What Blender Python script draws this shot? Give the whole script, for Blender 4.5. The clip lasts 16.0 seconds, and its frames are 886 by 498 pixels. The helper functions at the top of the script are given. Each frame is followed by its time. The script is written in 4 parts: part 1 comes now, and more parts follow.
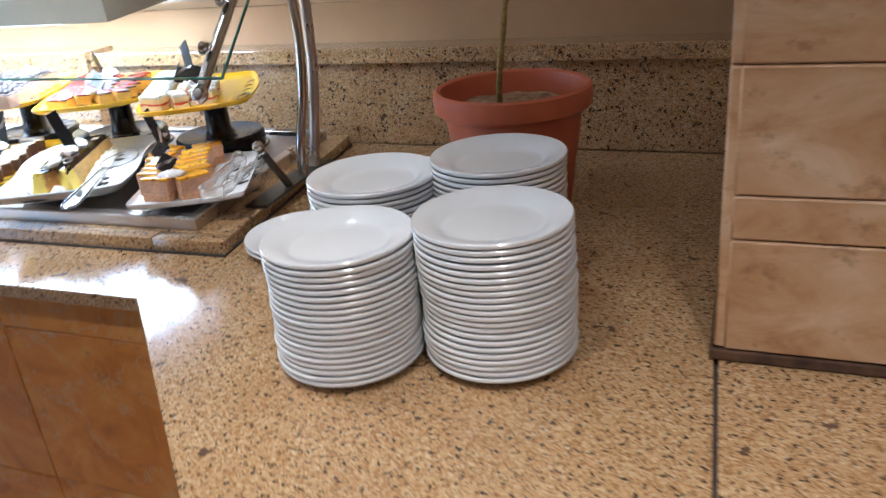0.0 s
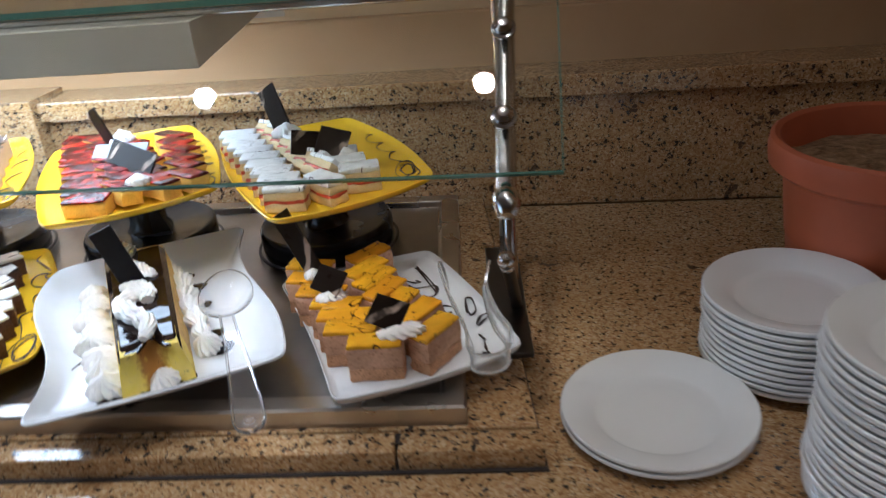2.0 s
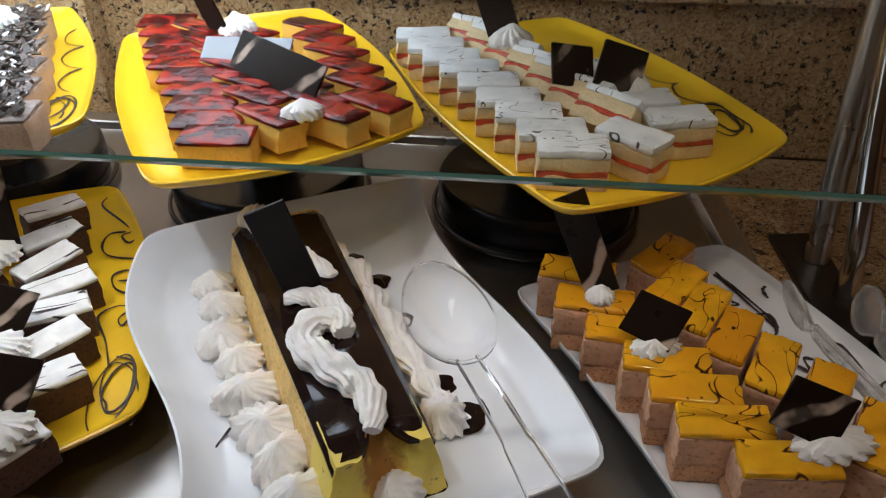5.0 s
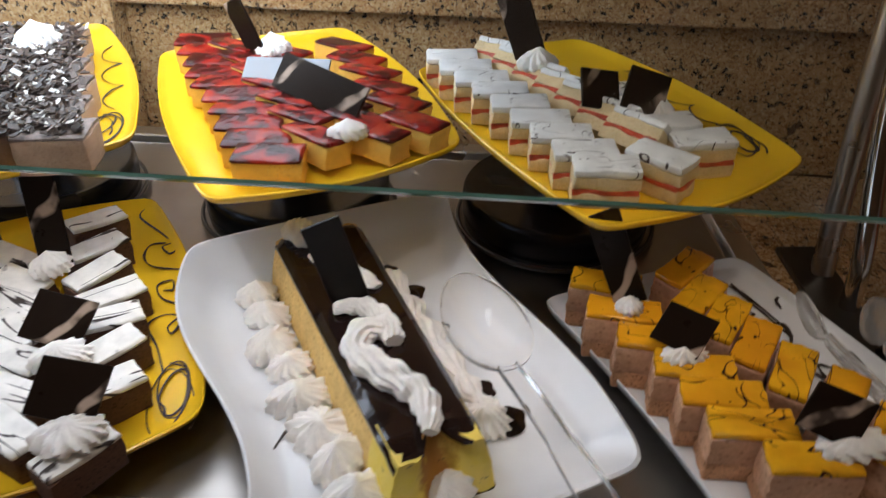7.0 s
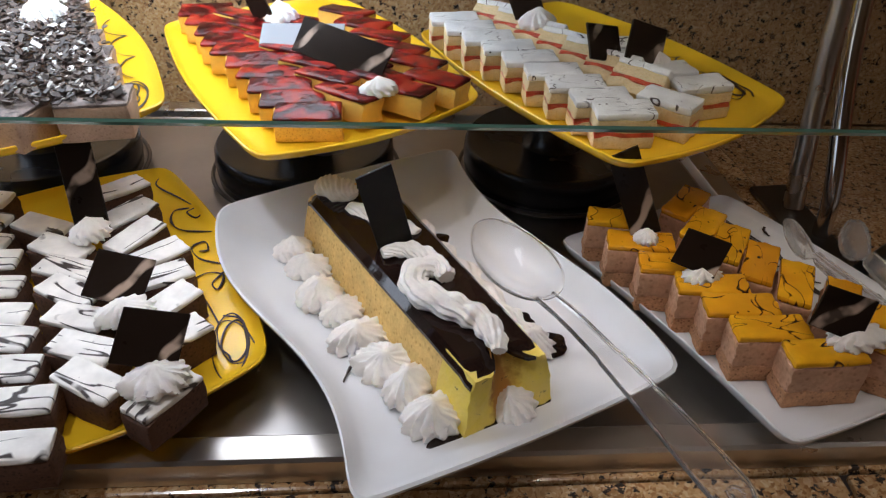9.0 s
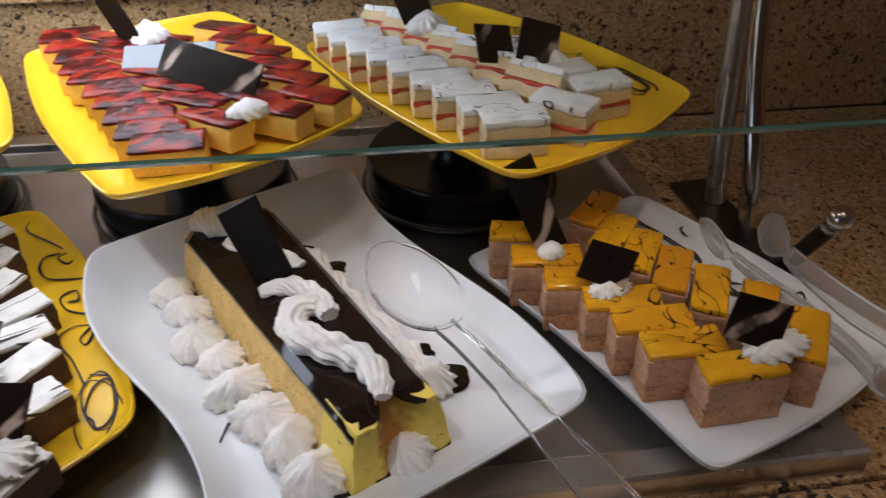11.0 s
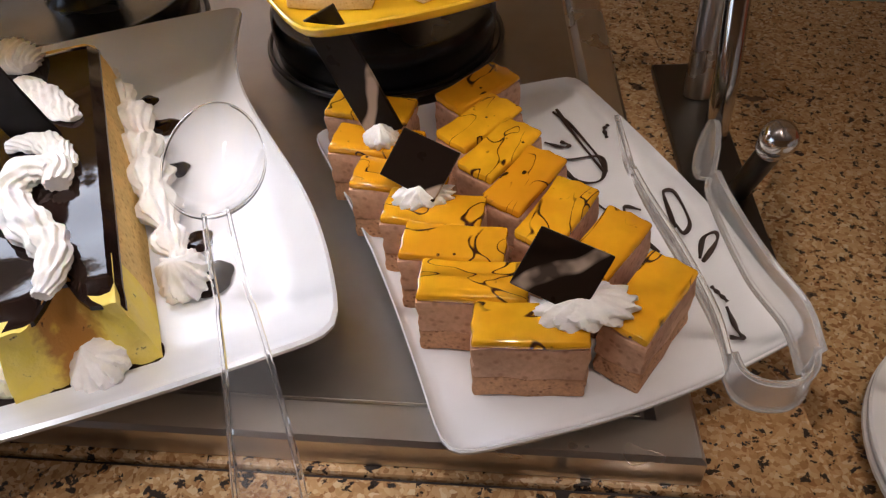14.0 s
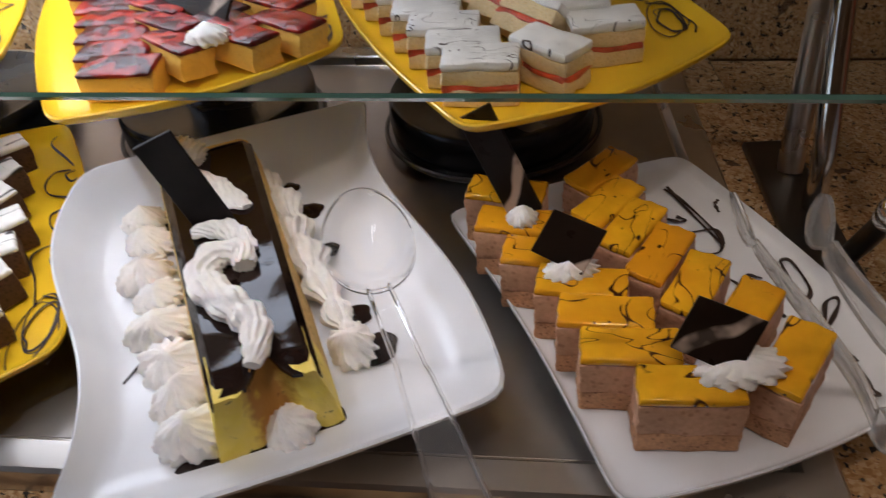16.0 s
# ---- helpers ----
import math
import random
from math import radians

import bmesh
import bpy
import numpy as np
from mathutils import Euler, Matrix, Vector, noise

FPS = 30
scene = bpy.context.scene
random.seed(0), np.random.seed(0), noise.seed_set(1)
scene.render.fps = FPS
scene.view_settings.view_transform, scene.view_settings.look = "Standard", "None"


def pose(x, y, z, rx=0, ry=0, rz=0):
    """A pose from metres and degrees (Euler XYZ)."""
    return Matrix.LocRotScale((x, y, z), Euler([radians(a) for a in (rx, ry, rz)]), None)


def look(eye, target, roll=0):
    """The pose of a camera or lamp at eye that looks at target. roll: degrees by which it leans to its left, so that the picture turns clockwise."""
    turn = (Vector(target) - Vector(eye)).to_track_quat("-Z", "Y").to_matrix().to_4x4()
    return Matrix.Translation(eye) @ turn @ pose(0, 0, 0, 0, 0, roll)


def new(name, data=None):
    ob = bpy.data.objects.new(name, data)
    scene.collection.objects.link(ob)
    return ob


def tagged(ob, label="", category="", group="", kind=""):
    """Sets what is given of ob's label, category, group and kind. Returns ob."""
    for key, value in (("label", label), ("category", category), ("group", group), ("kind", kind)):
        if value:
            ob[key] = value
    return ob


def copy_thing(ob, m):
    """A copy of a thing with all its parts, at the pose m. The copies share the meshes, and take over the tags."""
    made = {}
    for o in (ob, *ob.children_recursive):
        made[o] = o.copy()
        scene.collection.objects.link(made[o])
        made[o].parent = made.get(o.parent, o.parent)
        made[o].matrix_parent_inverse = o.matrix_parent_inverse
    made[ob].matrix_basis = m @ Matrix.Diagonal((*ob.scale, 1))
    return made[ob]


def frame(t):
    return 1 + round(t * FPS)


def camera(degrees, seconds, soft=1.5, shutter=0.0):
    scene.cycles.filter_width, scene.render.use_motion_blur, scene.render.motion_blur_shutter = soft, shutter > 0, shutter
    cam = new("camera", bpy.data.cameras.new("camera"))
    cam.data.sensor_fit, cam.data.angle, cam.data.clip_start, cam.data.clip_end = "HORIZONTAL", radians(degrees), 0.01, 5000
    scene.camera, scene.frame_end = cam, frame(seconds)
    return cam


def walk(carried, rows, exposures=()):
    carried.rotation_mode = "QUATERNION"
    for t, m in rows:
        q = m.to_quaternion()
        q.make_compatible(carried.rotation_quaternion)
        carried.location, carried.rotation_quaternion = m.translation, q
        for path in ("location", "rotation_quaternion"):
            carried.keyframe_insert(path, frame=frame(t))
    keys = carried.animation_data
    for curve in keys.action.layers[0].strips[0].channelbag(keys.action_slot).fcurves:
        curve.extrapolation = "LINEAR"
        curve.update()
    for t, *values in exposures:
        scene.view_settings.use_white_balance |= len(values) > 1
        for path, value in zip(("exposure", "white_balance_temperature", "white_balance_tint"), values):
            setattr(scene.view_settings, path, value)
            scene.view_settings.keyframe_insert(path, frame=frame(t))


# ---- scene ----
cam = camera(59.4, 16.0, 1.2, 0.4)
PATH = [
    (0, (0.116, 0.094, 1.491), (-0.64, 1.762, 0.688), -5.5),
    (0.5, (-0.102, 0.208, 1.465), (-0.714, 1.94, 0.674), -8.1),
    (1, (-0.318, 0.259, 1.495), (-0.791, 2.012, 0.656), -8.7),
    (1.5, (-0.616, 0.365, 1.506), (-1.007, 2.138, 0.667), -5.7),
    (2, (-0.85, 0.513, 1.528), (-1.119, 2.289, 0.648), -5.3),
    (2.5, (-1.079, 0.641, 1.532), (-1.073, 2.413, 0.605), -5.0),
    (3, (-1.275, 0.712, 1.506), (-1.209, 2.465, 0.546), -1.4),
    (3.5, (-1.303, 0.772, 1.491), (-1.407, 2.499, 0.488), 0.0),
    (4, (-1.281, 0.843, 1.46), (-1.445, 2.514, 0.374), 0.2),
    (4.5, (-1.259, 0.893, 1.445), (-1.44, 2.531, 0.313), -0.2),
    (4.7, (-1.248, 0.909, 1.442), (-1.437, 2.54, 0.3), -0.4),
    (6.8, (-1.265, 0.891, 1.459), (-1.462, 2.55, 0.36), 0.8),
    (7, (-1.295, 0.874, 1.469), (-1.444, 2.521, 0.344), 0.8),
    (7.5, (-1.377, 0.817, 1.468), (-1.4, 2.456, 0.323), 0.8),
    (8, (-1.399, 0.786, 1.473), (-1.389, 2.421, 0.321), 0.5),
    (8.2, (-1.406, 0.781, 1.474), (-1.371, 2.415, 0.32), 0.9),
    (10.3, (-1.373, 0.888, 1.463), (-1.325, 2.508, 0.291), 2.4),
    (10.5, (-1.372, 0.896, 1.466), (-1.294, 2.517, 0.296), 2.2),
    (11, (-1.326, 0.865, 1.452), (-1.187, 2.492, 0.296), -0.9),
    (11.5, (-1.256, 0.889, 1.437), (-1.07, 2.419, 0.163), -0.6),
    (12, (-1.126, 0.972, 1.398), (-1.187, 2.424, 0.023), -1.2),
    (12.5, (-1.081, 0.999, 1.375), (-1.238, 2.352, -0.089), -1.7),
    (13, (-1.064, 1.001, 1.369), (-1.272, 2.345, -0.097), -2.7),
    (13.5, (-1.054, 1.003, 1.37), (-1.302, 2.363, -0.075), -3.6),
    (14, (-1.056, 0.999, 1.374), (-1.306, 2.384, -0.047), -3.4),
    (14.5, (-1.058, 0.992, 1.38), (-1.315, 2.405, -0.012), -3.5),
    (15, (-1.067, 0.98, 1.388), (-1.334, 2.425, 0.031), -3.9),
    (15.5, (-1.092, 0.969, 1.403), (-1.383, 2.432, 0.072), -4.7),
    (16, (-1.134, 0.948, 1.42), (-1.468, 2.442, 0.133), -6.1),
]
EXPOSURES = [(0.0, 1.9, 4850, 6), (1.0, 1.9, 4850, 6), (1.6, 1.35, 4950, 6), (2.0, 0.75, 5150, 7), (2.5, 0.75, 5350, 7), (3.0, 0.05, 5400, 8), (3.6, -0.08, 5500, 8), (4.6, -0.08, 5750, 9), (7.0, -0.04, 5950, 12), (8.0, 0.0, 5950, 13), (10.5, -0.08, 5850, 15), (11.5, 0.12, 5850, 16), (12.5, 0.8, 6050, 18), (14.5, 0.7, 5950, 17), (16.0, 0.1, 5900, 16)]
walk(cam, [(t, look(eye, target, roll)) for t, eye, target, roll in PATH], EXPOSURES)

# ---- light ----
world = bpy.data.worlds.new("world")
scene.world = world
world.use_nodes = True
wn = world.node_tree
sky = wn.nodes.new("ShaderNodeTexSky")
sky.sky_type, sky.sun_disc = "NISHITA", False
sky.sun_elevation, sky.sun_rotation = radians(40), radians(200)
wn.links.new(sky.outputs[0], wn.nodes["Background"].inputs["Color"])
wn.nodes["Background"].inputs["Strength"].default_value = 0.1


def lamp(name, kind, where, target, energy, colour, size=0.1, size_y=0.1, spread=115):
    data = bpy.data.lights.new(name, kind)
    data.energy, data.color = energy, colour
    if kind == "SPOT":
        data.spot_size, data.spot_blend, data.shadow_soft_size = radians(spread), 0.8, size
    if kind == "AREA":
        data.shape, data.size, data.size_y = "RECTANGLE", size, size_y
    ob = new(name, data)
    ob.matrix_world = look(where, target)
    return ob


WARM, COOL = (1.0, 0.81, 0.62), (0.86, 0.93, 1.0)
NEUTRAL = (0.97, 0.96, 0.95)
SPOTS = [(-3.05, 0.9, 10, 54, NEUTRAL), (-2.04, 0.9, 42, 62, NEUTRAL), (-1.05, 0.9, 19, 53, WARM), (-0.55, -0.05, 28, 76, WARM), (0.45, -0.05, 42, 76, WARM), (1.3, -1.1, 20, 70, WARM)]
for sx, sy, watts, cone, tone in SPOTS:
    lamp("spot_lamp", "SPOT", (sx, sy, 3.06), (sx, sy, 0), watts, tone, 0.035, spread=cone)
# daylight that enters by the window behind the visitor
lamp("window_light", "AREA", (-4.72, -1.0, 1.8), (-0.6, 1.1, 1.0), 3.5, COOL, 1.9, 1.4)

# ---- materials ----


class Mat:
    """A node material with a principled shader and short ways to add texture."""

    def __init__(self, name, colour=(0.5, 0.5, 0.5), rough=0.5, metal=0.0, **kw):
        self.m = bpy.data.materials.new(name)
        self.m.use_nodes = True
        self.t = self.m.node_tree
        self.b = self.t.nodes["Principled BSDF"]
        self.put("Base Color", (*colour, 1))
        self.put("Roughness", rough)
        self.put("Metallic", metal)
        for key, value in kw.items():
            self.put(key.replace("_", " "), value)
        self.coord = self.t.nodes.new("ShaderNodeTexCoord").outputs["Object"]

    def put(self, key, value):
        self.b.inputs[key].default_value = value

    def add(self, kind, **kw):
        n = self.t.nodes.new(kind)
        for key, value in kw.items():
            n.inputs[key].default_value = value
        return n

    def link(self, a, b):
        self.t.links.new(a, b)

    def world_coord(self):
        self.coord = self.t.nodes.new("ShaderNodeNewGeometry").outputs["Position"]
        return self

    def varied(self):
        """Shift the texture from object to object."""
        info = self.t.nodes.new("ShaderNodeObjectInfo")
        mul = self.add("ShaderNodeVectorMath")
        mul.operation = "SCALE"
        mul.inputs[0].default_value = (7.3, 3.1, 5.7)
        self.link(info.outputs["Random"], mul.inputs["Scale"])
        s = self.add("ShaderNodeVectorMath")
        self.link(self.coord, s.inputs[0])
        self.link(mul.outputs[0], s.inputs[1])
        self.coord = s.outputs[0]
        return self

    def stretch(self, sx, sy, sz):
        n = self.add("ShaderNodeVectorMath")
        n.operation = "MULTIPLY"
        n.inputs[1].default_value = (sx, sy, sz)
        self.link(self.coord, n.inputs[0])
        return n.outputs[0]

    def noise(self, scale, detail=4.0, rough=0.55, coord=None, distort=0.0):
        n = self.add("ShaderNodeTexNoise", Scale=scale, Detail=detail, Roughness=rough, Distortion=distort)
        self.link(coord or self.coord, n.inputs["Vector"])
        return n.outputs["Fac"]

    def voronoi(self, scale, coord=None, feature="F1", out="Distance"):
        n = self.add("ShaderNodeTexVoronoi", Scale=scale)
        n.feature = feature
        self.link(coord or self.coord, n.inputs["Vector"])
        return n.outputs[out]

    def ramp(self, fac, *stops):
        n = self.add("ShaderNodeValToRGB")
        e = n.color_ramp.elements
        while len(e) < len(stops):
            e.new(0.5)
        for el, (p, c) in zip(e, stops):
            el.position = p
            el.color = (c, c, c, 1) if isinstance(c, (int, float)) else (*c, 1)
        self.link(fac, n.inputs["Fac"])
        return n.outputs["Color"]

    def mix(self, fac, a, b, mode="MIX"):
        n = self.add("ShaderNodeMix")
        n.data_type, n.blend_type = "RGBA", mode
        for sock, v in ((n.inputs["Factor"], fac), (n.inputs["A"], a), (n.inputs["B"], b)):
            if isinstance(v, bpy.types.NodeSocket):
                self.link(v, sock)
            elif isinstance(v, tuple):
                sock.default_value = (*v, 1)
            else:
                for s in (n.inputs[0], n.inputs[6], n.inputs[7]):
                    if s == sock:
                        s.default_value = v
        return n.outputs["Result"]

    def colour(self, sock):
        self.link(sock, self.b.inputs["Base Color"])
        return self

    def roughness(self, fac, lo, hi):
        self.link(self.ramp(fac, (0.0, lo), (1.0, hi)), self.b.inputs["Roughness"])
        return self

    def bump(self, fac, strength=0.3, distance=0.002):
        n = self.add("ShaderNodeBump", Strength=strength, Distance=distance)
        self.link(fac, n.inputs["Height"])
        if self.b.inputs["Normal"].links:
            self.link(self.b.inputs["Normal"].links[0].from_socket, n.inputs["Normal"])
        self.link(n.outputs["Normal"], self.b.inputs["Normal"])
        return self


def make_granite():
    m = Mat("granite", rough=0.12, Coat_Weight=0.8, Coat_Roughness=0.11, Coat_IOR=1.55).world_coord()
    wob = m.add("ShaderNodeTexNoise", Scale=70, Detail=3)
    m.link(m.coord, wob.inputs["Vector"])
    shift = m.add("ShaderNodeVectorMath")
    shift.operation = "MULTIPLY_ADD"
    shift.inputs[1].default_value = (0.012, 0.012, 0.012)
    m.link(wob.outputs["Color"], shift.inputs[0])
    m.link(m.coord, shift.inputs[2])
    cells = m.voronoi(320, coord=shift.outputs[0], out="Color")
    sep = m.add("ShaderNodeSeparateColor")
    m.link(cells, sep.inputs[0])
    base = m.ramp(sep.outputs[0], (0.0, (0.26, 0.125, 0.048)), (0.4, (0.46, 0.28, 0.125)), (0.8, (0.55, 0.365, 0.18)), (1.0, (0.64, 0.49, 0.30)))
    cloud = m.noise(9, 3)
    base = m.mix(m.ramp(cloud, (0.35, 0.0), (0.75, 0.5)), base, (0.36, 0.19, 0.07))
    warp = m.noise(60, 4, 0.7)
    specks = m.ramp(m.noise(120, 4, 0.62, distort=0.3), (0.590, 0.0), (0.605, 1.0))
    big = m.ramp(m.noise(26, 4, 0.6, distort=0.4), (0.655, 0.0), (0.675, 0.9))
    dark = m.mix(warp, (0.035, 0.024, 0.018), (0.13, 0.075, 0.045))
    c = m.mix(big, base, dark)
    c = m.mix(specks, c, (0.035, 0.025, 0.02))
    m.colour(c)
    m.roughness(m.noise(40, 3), 0.09, 0.24)
    m.bump(m.noise(300, 2), 0.04, 0.001)
    return m.m


def make_marble():
    m = Mat("orange_marble", rough=0.28).world_coord().varied()
    n = m.noise(5.5, 6, 0.6, distort=1.2)
    c = m.ramp(n, (0.3, (0.44, 0.14, 0.016)), (0.48, (0.62, 0.23, 0.026)), (0.62, (0.68, 0.30, 0.055)), (0.75, (0.70, 0.38, 0.12)))
    vein = m.ramp(m.noise(3.2, 5, 0.6, distort=2.5), (0.485, 0.0), (0.5, 0.75), (0.515, 0.0))
    c = m.mix(vein, c, (0.58, 0.38, 0.20))
    pits = m.ramp(m.noise(28, 5, 0.7), (0.6, 0.0), (0.72, 0.7))
    c = m.mix(pits, c, (0.27, 0.13, 0.06))
    m.colour(c)
    m.roughness(m.noise(14, 3), 0.2, 0.5)
    m.bump(pits, 0.15, 0.002)
    return m.m


def make_travertine():
    m = Mat("travertine", rough=0.5).world_coord().varied()
    n = m.noise(6, 6, 0.62, coord=m.stretch(1, 1, 2.2), distort=0.6)
    c = m.ramp(n, (0.28, (0.38, 0.18, 0.07)), (0.43, (0.56, 0.33, 0.16)), (0.58, (0.67, 0.45, 0.26)), (0.74, (0.78, 0.60, 0.43)))
    pits = m.ramp(m.noise(24, 5, 0.7), (0.58, 0.0), (0.7, 0.6))
    c = m.mix(pits, c, (0.24, 0.12, 0.05))
    m.colour(c)
    m.roughness(m.noise(18, 3), 0.35, 0.65)
    m.bump(n, 0.25, 0.004)
    m.bump(pits, 0.2, 0.002)
    return m.m


def make_plain(name, colour, rough, scale=30, spread=0.08, bump=0.0, dist=0.001, metal=0.0, r_spread=0.1, **kw):
    m = Mat(name, colour, rough, metal, **kw).varied()
    n = m.noise(scale, 4)
    lo = tuple(max(0, c * (1 - spread)) for c in colour)
    hi = tuple(min(1, c * (1 + spread)) for c in colour)
    m.colour(m.ramp(n, (0.3, lo), (0.7, hi)))
    m.roughness(m.noise(scale * 0.4, 3), max(0.02, rough - r_spread), min(1, rough + r_spread))
    if bump:
        m.bump(n, bump, dist)
    return m.m


def make_sponge(name, colour, dark, scale=260, sss=0.0):
    m = Mat(name, colour, 0.8).varied()
    holes = m.ramp(m.voronoi(scale), (0.12, 1.0), (0.34, 0.0))
    fine = m.noise(scale * 1.6, 3)
    tone = m.ramp(m.noise(38, 3), (0.3, 0.86), (0.7, 1.1))
    c = m.mix(m.ramp(fine, (0.4, 0.0), (0.7, 0.5)), colour, dark)
    c = m.mix(holes, c, dark)
    c = m.mix(1.0, c, tone, "MULTIPLY")
    m.colour(c)
    m.bump(holes, -0.5, 0.002)
    m.bump(fine, 0.4, 0.001)
    return m.m


def make_drizzled(name, colour, dark, rough, scale, lo, cover=0.03, coat=0.0, relief=0.25, spread=0.14, gate=0.46, tint=None, run=(0.7, 1.5, 0.3), bend=1.6):
    """A topping with thin dark drizzled lines and drops."""
    m = Mat(name, colour, rough).varied()
    if coat:
        m.put("Coat Weight", coat)
        m.put("Coat Roughness", 0.08)
    tone = m.ramp(m.noise(45, 3), (0.3, tuple(c * (1 - spread) for c in colour)), (0.7, tuple(min(1, c * (1 + spread)) for c in colour)))
    lines = m.ramp(m.noise(scale, 1.5, 0.4, coord=m.stretch(*run), distort=bend), (lo - cover, 0.0), (lo - cover * 0.5, 1.0), (lo + cover * 0.5, 1.0), (lo + cover, 0.0))
    gated = m.ramp(m.noise(28, 2), (gate, 0.0), (gate + 0.06, 1.0))
    both = m.mix(1.0, lines, gated, "MULTIPLY")
    drops = m.ramp(m.voronoi(95), (0.08, 1.0), (0.13, 0.0))
    drops = m.mix(1.0, drops, m.ramp(m.noise(33, 2), (0.52, 0.0), (0.57, 1.0)), "MULTIPLY")
    both = m.mix(1.0, both, drops, "ADD")
    if tint:
        info = m.t.nodes.new("ShaderNodeObjectInfo")
        tone = m.mix(m.ramp(info.outputs["Random"], (0.3, 0.0), (0.95, 0.7)), tone, tint)
        tone = m.mix(m.ramp(m.noise(20, 2), (0.45, 0.0), (0.75, 0.6)), tone, tint)
    m.colour(m.mix(both, tone, dark))
    m.bump(both, relief, 0.001)
    m.bump(m.noise(220, 3), 0.12, 0.0006)
    return m.m


def make_steel(name, colour, rough, sx=1, sy=60, marks=0.3):
    m = Mat(name, colour, rough, 1.0).world_coord()
    grain = m.noise(30, 3, coord=m.stretch(sx, sy, 20))
    smear = m.noise(7, 4, 0.6)
    m.colour(m.mix(m.ramp(smear, (0.35, 0.0), (0.75, marks)), colour, tuple(c * 0.55 for c in colour)))
    m.roughness(smear, max(0.04, rough - 0.08), rough + 0.14)
    m.bump(grain, 0.05, 0.0005)
    return m.m


def make_glass(name, tint, rough=0.0, ior=1.5, clear=1.0):
    m = Mat(name, tint, rough)
    m.put("IOR", ior)
    m.put("Transmission Weight", clear)
    smear = m.noise(6, 4, 0.6)
    m.roughness(smear, rough, rough + 0.02)
    return m.m


def make_glow(name, colour, strength):
    m = Mat(name, (0.8, 0.8, 0.8), 0.5)
    m.put("Emission Color", (*colour, 1))
    m.put("Emission Strength", strength)
    return m.m


def make_wall():
    m = Mat("wall_paint", rough=0.7).world_coord()
    n = m.noise(3.5, 5, 0.6)
    m.colour(m.ramp(n, (0.3, (0.44, 0.26, 0.115)), (0.7, (0.51, 0.32, 0.16))))
    m.bump(m.noise(60, 4), 0.15, 0.002)
    return m.m


def make_soil():
    m = Mat("soil", rough=0.95)
    n = m.voronoi(60)
    m.colour(m.ramp(m.noise(50, 5, 0.7), (0.3, (0.16, 0.085, 0.04)), (0.55, (0.40, 0.25, 0.13)), (0.75, (0.56, 0.39, 0.23))))
    m.bump(n, 0.8, 0.01)
    return m.m


def make_flakes():
    m = Mat("chocolate_flakes", rough=0.4)
    isl = m.t.nodes.new("ShaderNodeNewGeometry").outputs["Random Per Island"]
    m.colour(m.ramp(isl, (0.0, (0.03, 0.018, 0.012)), (0.6, (0.07, 0.04, 0.026)), (0.86, (0.11, 0.07, 0.05)), (0.9, (0.62, 0.58, 0.54))))
    return m.m


def make_shard():
    m = Mat("dark_chocolate", rough=0.3).varied()
    m.put("Specular IOR Level", 0.10)
    wave = m.add("ShaderNodeTexWave", Scale=7.0, Distortion=1.2, Detail=1.0)
    wave.inputs["Detail Scale"].default_value = 4.0
    wave.bands_direction = "DIAGONAL"
    m.link(m.stretch(1.0, 0.0, -0.8), wave.inputs["Vector"])
    streak = m.ramp(wave.outputs["Fac"], (0.945, 0.0), (0.985, 1.0))
    streak = m.mix(1.0, streak, m.ramp(m.noise(45, 2), (0.4, 0.1), (0.6, 1.0)), "MULTIPLY")
    m.colour(m.mix(streak, (0.014, 0.008, 0.005), (0.46, 0.35, 0.27)))
    m.roughness(m.noise(60, 3), 0.2, 0.42)
    return m.m


def make_strawberry():
    m = Mat("strawberry_glaze", rough=0.10).varied()
    m.put("Specular IOR Level", 0.24)
    n = m.noise(34, 4, 0.6, distort=0.4)
    c = m.ramp(n, (0.32, (0.022, 0.005, 0.004)), (0.46, (0.075, 0.006, 0.005)), (0.53, (0.24, 0.010, 0.008)), (0.62, (0.36, 0.035, 0.014)), (0.72, (0.09, 0.008, 0.006)))
    m.colour(c)
    m.bump(m.noise(90, 4), 0.7, 0.003)
    return m.m


def make_cut():
    """The cut end of the log: yellow custard sponge with caramel stains."""
    m = Mat("cut_sponge", rough=0.7)
    sep = m.add("ShaderNodeSeparateXYZ")
    m.link(m.coord, sep.inputs[0])
    off = m.add("ShaderNodeMath")
    off.operation = "MULTIPLY_ADD"
    off.inputs[1].default_value = 22.0
    m.link(sep.outputs["X"], off.inputs[0])
    m.link(m.noise(30, 4, 0.6), off.inputs[2])
    stain = m.ramp(off.outputs[0], (0.10, 0.0), (0.26, 0.95), (0.70, 0.9), (0.86, 0.0))
    c = m.mix(m.ramp(m.noise(60, 4), (0.35, 0.0), (0.7, 0.5)), (0.95, 0.73, 0.10), (0.90, 0.70, 0.28))
    c = m.mix(stain, c, (0.50, 0.22, 0.045))
    dots = m.ramp(m.noise(120, 3), (0.67, 0.0), (0.72, 0.9))
    m.colour(m.mix(dots, c, (0.10, 0.04, 0.015)))
    m.bump(m.noise(180, 4), 0.5, 0.002)
    return m.m


